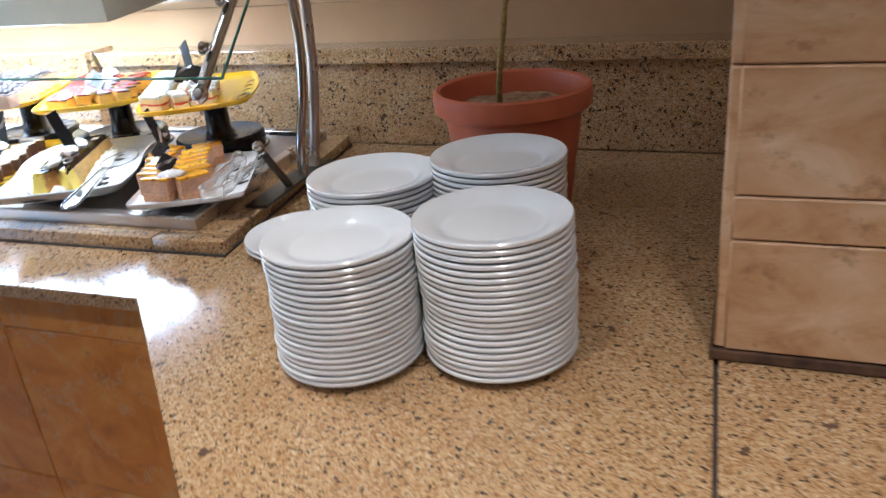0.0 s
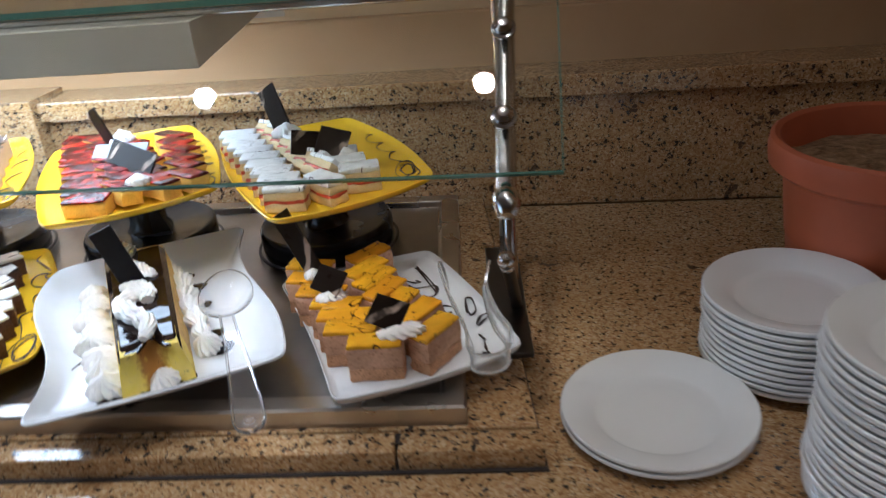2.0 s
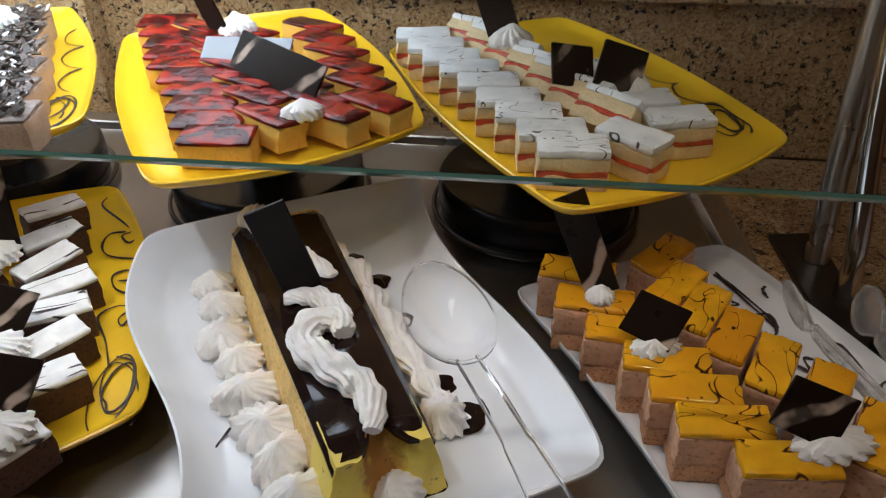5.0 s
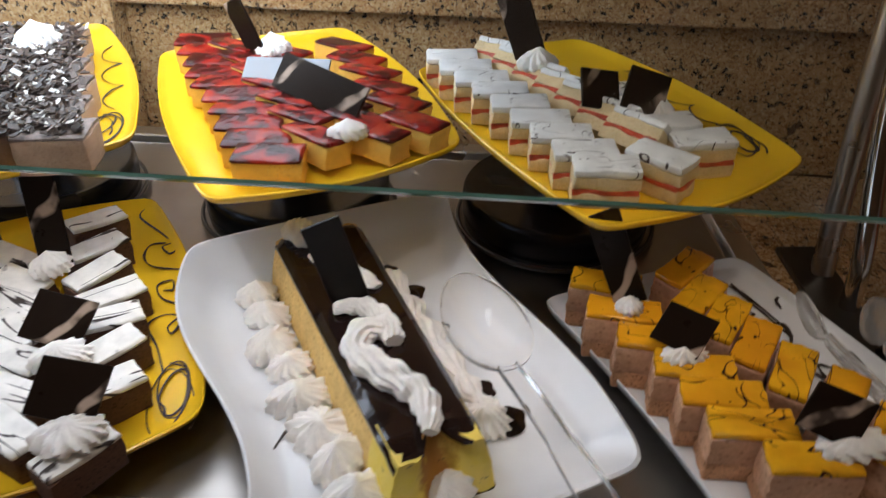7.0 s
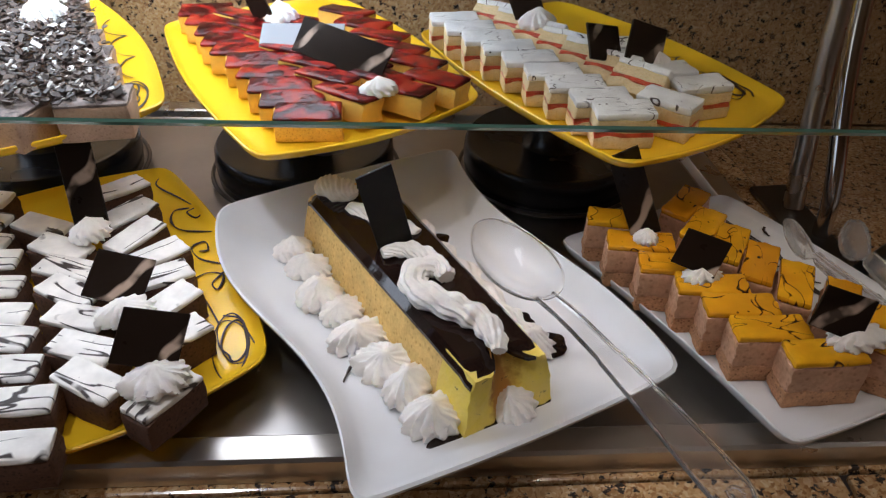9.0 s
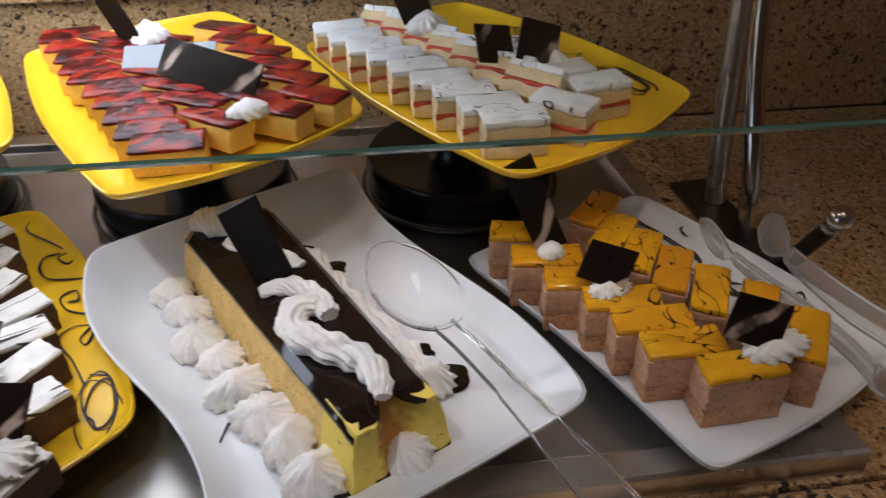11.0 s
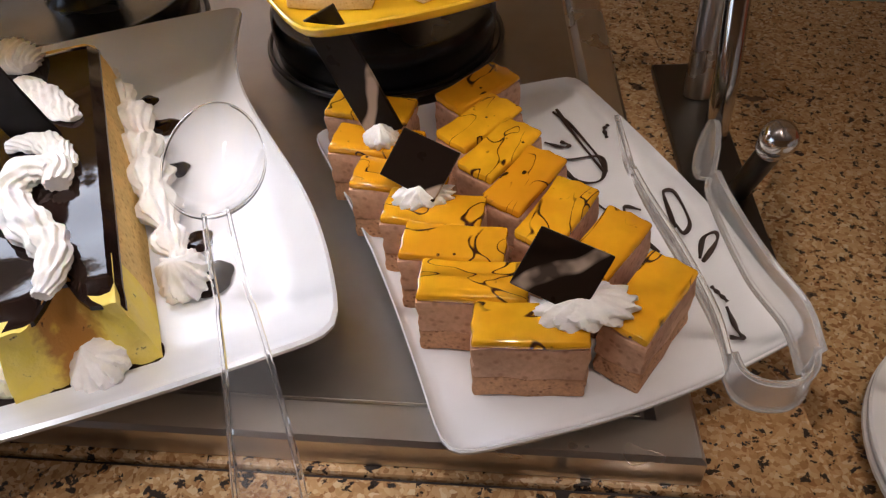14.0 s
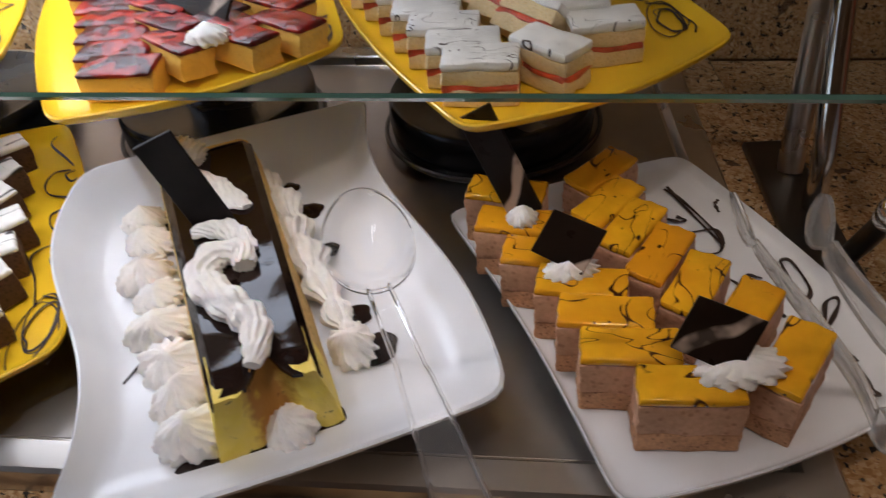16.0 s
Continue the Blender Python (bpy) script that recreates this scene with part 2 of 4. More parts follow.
GRANITE, MARBLE, TRAVERTINE = make_granite(), make_marble(), make_travertine()
WALL = make_wall()
CREAM_WALL = make_plain("cream_paint", (0.60, 0.41, 0.215), 0.7, 3, 0.05, 0.1, 0.002)
BROWN_GROUT = make_plain("brown_grout", (0.10, 0.05, 0.026), 0.8, 40, 0.5, 0.4, 0.004)
GROUT = make_plain("dark_grout", (0.035, 0.025, 0.02), 0.8, 60, 0.4, 0.3, 0.003)
MORTAR = make_plain("pale_mortar", (0.55, 0.42, 0.30), 0.85, 60, 0.2, 0.3, 0.003)
PLASTER = make_plain("ceiling_plaster", (0.52, 0.45, 0.36), 0.8, 4, 0.05)
FLOOR = make_plain("floor_tile", (0.24, 0.155, 0.095), 0.35, 3, 0.2)
PORCELAIN = make_plain("white_porcelain", (0.84, 0.83, 0.82), 0.16, 8, 0.02, r_spread=0.05, Coat_Weight=0.3)
MELAMINE = make_plain("white_melamine", (0.76, 0.77, 0.79), 0.2, 14, 0.03, 0.05, 0.001, r_spread=0.07)
YELLOW = make_plain("yellow_melamine", (0.82, 0.50, 0.012), 0.24, 14, 0.05, 0.05, 0.001, r_spread=0.08)
# tray steel darkened: the dark reflections in the well are put into its colour
WELL = make_steel("shaded_smeared_steel", (0.44, 0.41, 0.375), 0.3, marks=0.5)
STEEL = make_steel("brushed_steel", (0.66, 0.61, 0.55), 0.26)
CHROME = make_steel("chrome", (0.66, 0.64, 0.62), 0.12, 1, 1, 0.15)
DARK_STEEL = make_steel("dark_steel", (0.12, 0.115, 0.11), 0.3)
BLACK = make_plain("black_enamel", (0.010, 0.010, 0.011), 0.26, 20, 0.3, r_spread=0.08)
GLASS = make_glass("pane_glass", (0.97, 1.0, 0.985))
GLASS_EDGE = make_plain("green_glass_edge", (0.10, 0.22, 0.17), 0.1, 20, 0.2)
FROSTED = make_glass("frosted_plastic", (0.96, 0.95, 0.93), 0.14, 1.45, 0.86)
PLASTIC = make_glass("clear_plastic", (0.98, 0.98, 0.98), 0.03, 1.36, 0.97)
TERRACOTTA = make_plain("terracotta_plastic", (0.50, 0.125, 0.052), 0.42, 10, 0.1, 0.05, 0.002)
SOIL = make_soil()
STEM = make_plain("plant_stem", (0.28, 0.19, 0.05), 0.6, 80, 0.4, 0.4, 0.003)
HOUSING = make_plain("beige_metal", (0.46, 0.40, 0.31), 0.4, 6, 0.06)
LIT_PANEL = make_glow("lit_panel", (0.84, 0.92, 1.0), 5.2)
SPOT_GLOW = make_glow("spot_glow", (1.0, 0.93, 0.82), 160.0)
CREAM = make_plain("whipped_cream", (0.90, 0.86, 0.81), 0.5, 150, 0.06, 0.45, 0.0014, Subsurface_Weight=0.15, Subsurface_Radius=(0.004, 0.003, 0.002))
CHOC = make_shard()
PLAIN_CHOC = make_plain("plain_dark_chocolate", (0.009, 0.006, 0.005), 0.45, 50, 0.3, Specular_IOR_Level=0.15)
GLAZE = make_plain("chocolate_glaze", (0.016, 0.008, 0.006), 0.07, 40, 0.3, 0.12, 0.002, r_spread=0.03, Coat_Weight=0.1, Specular_IOR_Level=0.32)
SAUCE = make_plain("chocolate_sauce", (0.03, 0.014, 0.008), 0.5, 60, 0.3)
MOUSSE = make_sponge("chocolate_mousse", (0.72, 0.42, 0.25), (0.50, 0.25, 0.13), 150)
COCOA_SPONGE = make_sponge("cocoa_sponge", (0.62, 0.33, 0.165), (0.28, 0.125, 0.055), 230)
DARK_SPONGE = make_sponge("dark_sponge", (0.125, 0.058, 0.034), (0.05, 0.022, 0.013), 220)
YELLOW_SPONGE = make_sponge("yellow_sponge", (0.85, 0.52, 0.085), (0.62, 0.31, 0.04), 340)
PALE_SPONGE = make_sponge("pale_sponge", (0.78, 0.62, 0.36), (0.62, 0.44, 0.2), 340)
LOG_CUT = make_cut()
LOG_SPONGE = make_sponge("custard_sponge", (0.84, 0.58, 0.20), (0.60, 0.35, 0.09), 170)
JAM = make_plain("red_jam", (0.52, 0.07, 0.03), 0.3, 90, 0.4, 0.5, 0.002)
MANGO = make_drizzled("mango_glaze", (0.82, 0.42, 0.008), (0.06, 0.018, 0.006), 0.10, 19, 0.5, 0.012, 0.6, gate=0.43, tint=(0.70, 0.27, 0.006))
WHITE_ICING = make_drizzled("white_icing", (0.88, 0.85, 0.80), (0.035, 0.022, 0.018), 0.5, 30, 0.5, 0.024, gate=0.40, run=(0.3, 1.5, 0.3), bend=0.8)
WHITE_CREAM = make_drizzled("white_cream_top", (0.80, 0.79, 0.77), (0.05, 0.035, 0.03), 0.5, 34, 0.5, 0.016, gate=0.50)
STRAWBERRY = make_strawberry()
FLAKES = make_flakes()
DARK_CREAM = make_plain("flaked_cream", (0.20, 0.15, 0.13), 0.6, 150, 0.7, 0.4, 0.002)
CARAMEL = make_sponge("tan_sponge", (0.46, 0.30, 0.20), (0.30, 0.18, 0.11), 300)
# white chocolate; the silver-grey base colour holds its reflection
SHEEN_CHOC = make_plain("sheen_chocolate", (0.30, 0.31, 0.33), 0.2, 30, 0.1)

# ---- building blocks ----


def mesh_of(bm, name, smooth=True):
    bmesh.ops.recalc_face_normals(bm, faces=bm.faces)
    me = bpy.data.meshes.new(name)
    bm.to_mesh(me)
    bm.free()
    if smooth:
        me.polygons.foreach_set("use_smooth", [True] * len(me.polygons))
        me.set_sharp_from_angle(angle=radians(38))
        for p in me.polygons:
            if p.area > 0.006:
                p.use_smooth = False
    return me


def part(name, bm, material, parent=None, label=""):
    """Links a bmesh, or a mesh already made, as one object under its thing."""
    me = bm if isinstance(bm, bpy.types.Mesh) else mesh_of(bm, name)
    if not me.materials:
        me.materials.append(material)
    ob = new(name, me)
    if parent is not None:
        ob.parent = parent
    if label:
        ob["label"] = label
    return ob


def thing(name, label, category, m=None, group="", kind=""):
    ob = new(name)
    ob.empty_display_size = 0.02
    if m is not None:
        ob.matrix_basis = m
    return tagged(ob, label, category, group, kind)


def box(size, at=(0, 0, 0), bevel=0.0, seg=2):
    """A box, its middle at `at`."""
    own = bmesh.new()
    bmesh.ops.create_cube(own, size=1, matrix=Matrix.Translation(at) @ Matrix.Diagonal((*size, 1)))
    if bevel:
        bmesh.ops.bevel(own, geom=own.edges[:], offset=bevel, segments=seg, affect="EDGES", profile=0.5)
    return own


def prism(poly, z0, z1, bevel=0.0, seg=2):
    bm = bmesh.new()
    low = [bm.verts.new((x, y, z0)) for x, y in poly]
    f = bm.faces.new(low)
    top = bmesh.ops.extrude_face_region(bm, geom=[f])
    bmesh.ops.translate(bm, verts=[v for v in top["geom"] if isinstance(v, bmesh.types.BMVert)], vec=(0, 0, z1 - z0))
    bmesh.ops.recalc_face_normals(bm, faces=bm.faces)
    if bevel:
        bmesh.ops.bevel(bm, geom=bm.edges[:], offset=bevel, segments=seg, affect="EDGES", profile=0.5)
    return bm


def lathe(profile, seg=48, bm=None):
    bm = bm or bmesh.new()
    rings = []
    for r, z in profile:
        if r < 1e-6:
            rings.append([bm.verts.new((0, 0, z))])
        else:
            rings.append([bm.verts.new((r * math.cos(2 * math.pi * i / seg), r * math.sin(2 * math.pi * i / seg), z)) for i in range(seg)])
    for a, b in zip(rings, rings[1:]):
        for i in range(seg):
            j = (i + 1) % seg
            if len(a) == 1 and len(b) > 1:
                bm.faces.new((a[0], b[i], b[j]))
            elif len(b) == 1 and len(a) > 1:
                bm.faces.new((a[i], a[j], b[0]))
            elif len(a) > 1:
                bm.faces.new((a[i], a[j], b[j], b[i]))
    return bm


def curve_points(pts, n):
    """Catmull-Rom through pts."""
    p = [Vector(q) for q in pts]
    p = [2 * p[0] - p[1]] + p + [2 * p[-1] - p[-2]]
    out, spans = [], len(p) - 3
    for i in range(n + 1):
        u = i / n * spans
        k = min(int(u), spans - 1)
        t = u - k
        a, b, c, d = p[k:k + 4]
        out.append(0.5 * (2 * b + (c - a) * t + (2 * a - 5 * b + 4 * c - d) * t * t + (3 * b - a - 3 * c + d) * t ** 3))
    return out


def sweep(path, radius, seg=10, bm=None, lobes=0, depth=0.0, twist=0.0, flat=1.0, caps=True):
    """A tube along points; radius is a number or a function of 0..1."""
    bm = bm or bmesh.new()
    rings, side = [], None
    n = len(path)
    for i, p in enumerate(path):
        tan = (path[min(i + 1, n - 1)] - path[max(i - 1, 0)]).normalized()
        if side is None:
            side = tan.cross(Vector((0, 0, 1)))
            if side.length < 0.05:
                side = tan.cross(Vector((0, 1, 0)))
        side = (side - tan * side.dot(tan)).normalized()
        up = side.cross(tan)
        u = i / (n - 1)
        r = radius(u) if callable(radius) else radius
        ring = []
        for k in range(seg):
            a = 2 * math.pi * k / seg
            rr = r * (1 + depth * math.cos(lobes * a + twist * u)) if lobes else r
            ring.append(bm.verts.new(p + side * (rr * math.cos(a)) + up * (rr * flat * math.sin(a))))
        rings.append(ring)
    for a, b in zip(rings, rings[1:]):
        for k in range(seg):
            j = (k + 1) % seg
            bm.faces.new((a[k], a[j], b[j], b[k]))
    if caps:
        bm.faces.new(rings[0])
        bm.faces.new(rings[-1][::-1])
    return bm


def outline(corners, bulges, waves, n=30):
    """A closed outline through four corners; each side bulges out and may wave."""
    pts = []
    k = len(corners)
    for i in range(k):
        a, b = Vector(corners[i]), Vector(corners[(i + 1) % k])
        d = b - a
        out = Vector((d.y, -d.x)).normalized()
        for j in range(n):
            u = j / n
            pts.append(a + d * u + out * (bulges[i] * math.sin(math.pi * u) + waves[i] * math.sin(2 * math.pi * u)))
    # soften the corners
    for _ in range(3):
        m = len(pts)
        pts = [pts[i] * 0.5 + (pts[i - 1] + pts[(i + 1) % m]) * 0.25 for i in range(m)]
    return pts


def platter_mesh(pts, rise=0.014, rim=0.86, drop=0.018, foot=0.55, name="platter", lift=None):
    """A dish: flat bed, raised rim, rounded edge and a foot below. pts lie round the origin; the bed is at z = 0."""
    c = sum(pts, Vector((0, 0))) / len(pts)
    bm = bmesh.new()

    def ring(scale, z):
        out = []
        for p in pts:
            q = c + (p - c) * scale
            out.append(bm.verts.new((q.x, q.y, z + (lift(q.x, q.y) if lift else 0))))
        return out
    g = 1 - rim
    prof = [(0.3, 0.0), (0.6, 0.0), (rim - 0.05, 0.0004), (rim, 0.0015), (rim + 0.35 * g, 0.22 * rise + 0.001), (rim + 0.72 * g, 0.78 * rise), (1.0 - 0.05 * g - 0.004, rise), (1.0, rise - 0.001), (0.998, rise - 0.004), (1.0 - 0.3 * g, rise - 0.009), (rim + 0.2 * g, -0.004), (rim - 0.05, -0.0065), (foot + 0.08, -0.0075), (foot + 0.06, -drop), (foot, -drop), (foot - 0.02, -0.0075)]
    rings = [ring(s, z) for s, z in prof]
    m = len(pts)
    for a, b in zip(rings, rings[1:]):
        for i in range(m):
            j = (i + 1) % m
            bm.faces.new((a[i], a[j], b[j], b[i]))
    bm.faces.new(rings[0])
    bm.faces.new(rings[-1][::-1])
    return mesh_of(bm, name)


def jitter(bm, amount, scale=40, seed=0):
    for v in bm.verts:
        v.co += noise.noise_vector(v.co * scale + Vector((seed * 3.7, seed * 1.3, seed))) * amount
    return bm


def block(w, d, z0, z1, bevel=0.002, cuts=3, rough=0.0008, seed=0):
    """A cut block of cake with slightly uneven faces."""
    bm = box((w, d, z1 - z0), (0, 0, (z0 + z1) / 2), bevel, 2)
    if cuts:
        long = [e for e in bm.edges if e.calc_length() > 0.012]
        bmesh.ops.subdivide_edges(bm, edges=long, cuts=cuts, use_grid_fill=True)
    return jitter(bm, rough, 120, seed)


def rosette_mesh(r, h, lobes=9, twist=1.6, squat=1.0, seed=0):
    bm = bmesh.new()
    prof = [(0.84, 0.0), (1.0, 0.10), (1.03, 0.24), (0.97, 0.40), (0.82, 0.56), (0.60, 0.70), (0.38, 0.82), (0.18, 0.93), (0.0, 1.0)]
    seg, rings = lobes * 6, []
    for q, z in prof:
        if q == 0:
            rings.append([bm.verts.new((0, 0, h * z))])
            continue
        rings.append([])
        for i in range(seg):
            a = 2 * math.pi * i / seg
            rr = r * q * (1 + 0.11 * math.cos(lobes * a + twist * 6 * z) * min(1, q * 1.5))
            rings[-1].append(bm.verts.new((rr * math.cos(a), rr * math.sin(a), h * z)))
    for a, b in zip(rings, rings[1:]):
        for i in range(seg):
            j = (i + 1) % seg
            bm.faces.new((a[i], a[j], b[j], b[i]) if len(b) > 1 else (a[i], a[j], b[0]))
    bm.faces.new(rings[0][::-1])
    jitter(bm, r * 0.17, 60, seed)
    jitter(bm, r * 0.07, 190, seed + 4)
    return mesh_of(bm, "rosette")


def shard_mesh(w, h, t=0.0028, skew=0.0, seed=0):
    """A thin tile of chocolate standing on its lower edge in the xz plane."""
    bm = prism([(-w / 2, 0), (w / 2, 0.0), (w / 2 + skew, h), (-w / 2 + skew, h * 0.96)], -t / 2, t / 2, 0.0006, 1)
    bmesh.ops.rotate(bm, verts=bm.verts, cent=(0, 0, 0), matrix=Matrix.Rotation(radians(90), 3, "X"))
    return mesh_of(bm, "shard")

# ---- the setting ----
TOP = 0.9          # counter
SLAB = 0.93        # raised granite board
TRAY = 0.958       # rim of the steel tray
BED = 0.979        # bed of the dishes on the tray
HIGH = 1.117       # bed of the dishes on the stands


def structure(name, bm, material, label, category):
    return tagged(part(name, bm, material), label, category, kind="structure")


structure("floor", box((9.0, 7.0, 0.1), (-0.5, -0.2, -0.05)), FLOOR, "brown tiled floor of the dining room", "floor")
structure("ceiling", box((9.0, 7.0, 0.1), (-0.5, -0.2, 3.16)), PLASTER, "cream plaster ceiling with spotlights", "ceiling")
structure("wall_north", box((8.6, 0.2, 3.1), (-0.5, 2.17, 1.55)), CREAM_WALL, "beige painted wall behind the buffet", "wall")
structure("wall_dado", box((8.6, 0.02, 1.276), (-0.5, 2.062, 0.638), 0.004), WALL, "tan painted lower band of the wall", "wall")
structure("wall_east", box((0.2, 6.2, 3.1), (3.9, -0.2, 1.55)), WALL, "beige painted side wall", "wall")
structure("wall_south", box((8.6, 0.2, 3.1), (-0.5, -3.1, 1.55)), WALL, "beige painted wall across the room", "wall")
# the side wall with its window opening
west = thing("wall_west", "beige painted side wall with a wide window opening", "wall", kind="structure")
for wy, wz, wl, wh in ((-2.6, 1.55, 1.2, 3.1), (1.0, 1.55, 2.0, 3.1), (-1.0, 0.5, 2.0, 1.0), (-1.0, 2.85, 2.0, 0.5)):
    part("wall_section", box((0.2, wl, wh), (-4.9, wy, wz)), WALL, west)

# granite upstand with its overhanging cap
upstand = thing("upstand", "speckled brown granite upstand with an overhanging cap", "upstand", kind="structure")
part("panel", box((2.07, 0.1, 0.226), (-0.835, 2.02, 1.013), 0.002), GRANITE, upstand)
part("cap", box((2.10, 0.13, 0.041), (-0.82, 2.012, 1.1465), 0.004), GRANITE, upstand)
part("panel", box((1.6, 0.14, 0.275), (-2.67, 2.0, 1.0375), 0.002), GRANITE, upstand)

# countertop: two boards with an open joint, and a diagonal front
counter = thing("countertop", "polished speckled beige granite countertop", "countertop", kind="structure")
part("board", prism([(-4.7, 0.86), (-0.91, 1.012), (-0.33, 0.47), (0.112, 0.47), (0.069, 1.04), (0.03, 1.968), (-4.7, 1.968)], 0.872, TOP, 0.0025), GRANITE, counter)
part("board", prism([(0.117, 0.47), (1.6, 0.47), (1.6, 1.968), (0.034, 1.968), (0.074, 1.04)], 0.872, TOP, 0.002), GRANITE, counter)
part("joint", prism([(0.106, 0.474), (0.123, 0.474), (0.080, 1.04), (0.063, 1.04)], 0.868, 0.8965), GROUT, counter)

# carcass under the counter, faced with marble panels
carcass = thing("counter_front", "counter front faced with polished orange marble panels", "counter front", kind="structure")
part("core", prism([(-4.6, 0.92), (-0.905, 1.062), (-0.30, 0.50), (1.5, 0.50), (1.5, 1.94), (-4.6, 1.94)], 0.0, 0.868), GROUT, carcass)

# stone-faced pier that stands at the end of the counter
pier = thing("pier", "square pier faced with tan travertine blocks", "pier", kind="structure")
part("core", prism([(0.089, 1.0665), (0.75, 1.086), (0.75, 1.955), (0.0575, 1.955)], 0.916, 3.1), MORTAR, pier)
part("bed_joint", prism([(0.062, 1.046), (0.76, 1.066), (0.76, 1.96), (0.034, 1.96)], 0.901, 0.917, 0.003), BROWN_GROUT, pier)

# small spotlights in the ceiling
for sx, sy, _, _, _ in SPOTS:
    sp = thing("ceiling_spot", "small round recessed ceiling spotlight, lit", "spotlight", Matrix.Translation((sx, sy, 3.1)), "ceiling spotlights")
    part("ring", lathe([(0.026, 0.004), (0.040, -0.004), (0.048, -0.005), (0.050, 0.008), (0.026, 0.008), (0.026, 0.004)], 32), CHROME, sp)
    part("bulb", lathe([(0.0, 0.001), (0.024, 0.003), (0.024, 0.006), (0.0, 0.006)], 24), SPOT_GLOW, sp)

# ---- buffet case ----
board = thing("granite_board", "raised granite board of jointed pieces lying on the counter", "granite board")


def board_front(x):
    return 1.02 + (x + 4.4) * 0.185 / 3.541


part("slab", prism([(-4.4, 1.075), (-0.8675, 1.2445), (-0.975, 1.945), (-4.4, 1.945)], TOP, SLAB, 0.003), GRANITE, board)
for x0, x1 in ((-4.4, -2.32), (-2.317, -1.0325), (-1.0295, -0.859)):
    part("edging", prism([(x0, board_front(x0)), (x1, board_front(x1)), (x1 - 0.004, 1.0715 + (x1 + 4.4) * 0.0479), (x0, 1.0715 + (x0 + 4.4) * 0.0479)], TOP, SLAB, 0.0025), GRANITE, board)
part("joint", prism([(-4.4, 1.05), (-0.880, 1.225), (-0.990, 1.94), (-4.4, 1.94)], TOP, SLAB - 0.006), GROUT, board)
part("sealant", prism([(-4.4, 1.016), (-0.8555, 1.2), (-0.971, 1.945), (-4.4, 1.945)], TOP, TOP + 0.0035), GROUT, board)

tray = thing("display_tray", "long brushed steel display tray, worn and smeared", "tray")
LX = -3.6


def tray_line(x, y0, x0=-0.951, slope=0.043):
    return y0 + (x - x0) * slope


def tray_ring(inset, front=None):
    f = inset if front is None else front
    return [(LX, tray_line(LX, 1.245) + f), (-0.951 - inset, tray_line(-0.951 - inset, 1.245) + f), (-1.022 - inset, 1.90 - inset), (LX, 1.90 - inset)]


def tray_mesh():
    bm = bmesh.new()
    levels = [(0.0, 0.0, 0.931), (0.0, 0.0, TRAY - 0.003), (0.003, 0.003, TRAY), (0.028, 0.027, TRAY), (0.030, 0.029, TRAY - 0.002), (0.033, 0.033, TRAY - 0.011), (0.038, 0.038, TRAY - 0.0115)]
    rings = [[bm.verts.new((x, y, z)) for x, y in tray_ring(i, f)] for i, f, z in levels]
    for a, b in zip(rings, rings[1:]):
        for i in range(4):
            j = (i + 1) % 4
            bm.faces.new((a[i], a[j], b[j], b[i]))
    return bm


part("rim", tray_mesh(), STEEL, tray)
part("well", prism(tray_ring(0.036, 0.037), TRAY - 0.0135, TRAY - 0.0105), WELL, tray, "smeared steel well, darkened for the dark it reflects")

guard = thing("sneeze_guard", "glass sneeze guard on polished steel tube supports", "sneeze guard")
SLOPE = 45.0


def on_pane(x, up, out=0.0):
    """A point of the front pane: up along its slope from the lower edge, out towards the visitor."""
    c, s = math.cos(radians(SLOPE)), math.sin(radians(SLOPE))
    return Vector((x, 1.273 + up * c - out * s, 1.234 + up * s + out * c))


def pane(x0, x1, u0, u1, thick):
    bm = bmesh.new()
    v = [bm.verts.new(on_pane(x, u, o)) for o in (0, thick) for x, u in ((x0, u0), (x1, u0), (x1, u1), (x0, u1))]
    for f in ((0, 1, 2, 3), (7, 6, 5, 4), (0, 4, 5, 1), (1, 5, 6, 2), (2, 6, 7, 3), (3, 7, 4, 0)):
        bm.faces.new([v[i] for i in f])
    return bm


front = part("front_pane", pane(-3.6, -0.834, 0.002, 0.33, 0.006), GLASS, guard, "clear sloping glass pane")
front.visible_shadow = False
part("pane_edge", pane(-3.6, -0.832, -0.0005, 0.0018, 0.0062), GLASS_EDGE, front, "green polished glass edge")
part("pane_edge", pane(-0.8335, -0.8320, 0.0018, 0.33, 0.0062), GLASS_EDGE, front, "green polished glass edge")
shelf = part("top_shelf", box((2.74, 0.42, 0.008), (-2.23, 1.745, 1.392)), GLASS, guard, "clear glass top shelf")
shelf.visible_shadow = False
part("shelf_edge", box((2.74, 0.003, 0.0085), (-2.23, 1.533, 1.392)), GLASS_EDGE, shelf, "dark green glass edge")
part("shelf_rail", box((2.74, 0.02, 0.012), (-2.23, 1.548, 1.381), 0.003), CHROME, guard)
part("base_plate", prism([(-0.958, 1.705), (-0.905, 1.712), (-0.872, 1.385), (-0.926, 1.378)], SLAB, SLAB + 0.008, 0.002), DARK_STEEL, guard)
part("rear_tube", sweep(curve_points([(-0.918, 1.655, 0.936), (-0.914, 1.685, 1.05), (-0.911, 1.71, 1.2), (-0.909, 1.715, 1.385)], 24), 0.0130, 18), STEEL, guard)
part("front_tube", sweep(curve_points([(-0.908, 1.590, 0.936), (-0.909, 1.598, 1.0), (-0.911, 1.645, 1.12), (-0.913, 1.670, 1.25), (-0.914, 1.665, 1.385)], 24), 0.0108, 18), CHROME, guard)
part("arm", sweep([on_pane(-0.893, u, -0.020) for u in (-0.012, 0.1, 0.25, 0.42)], 0.0115, 18), CHROME, guard)
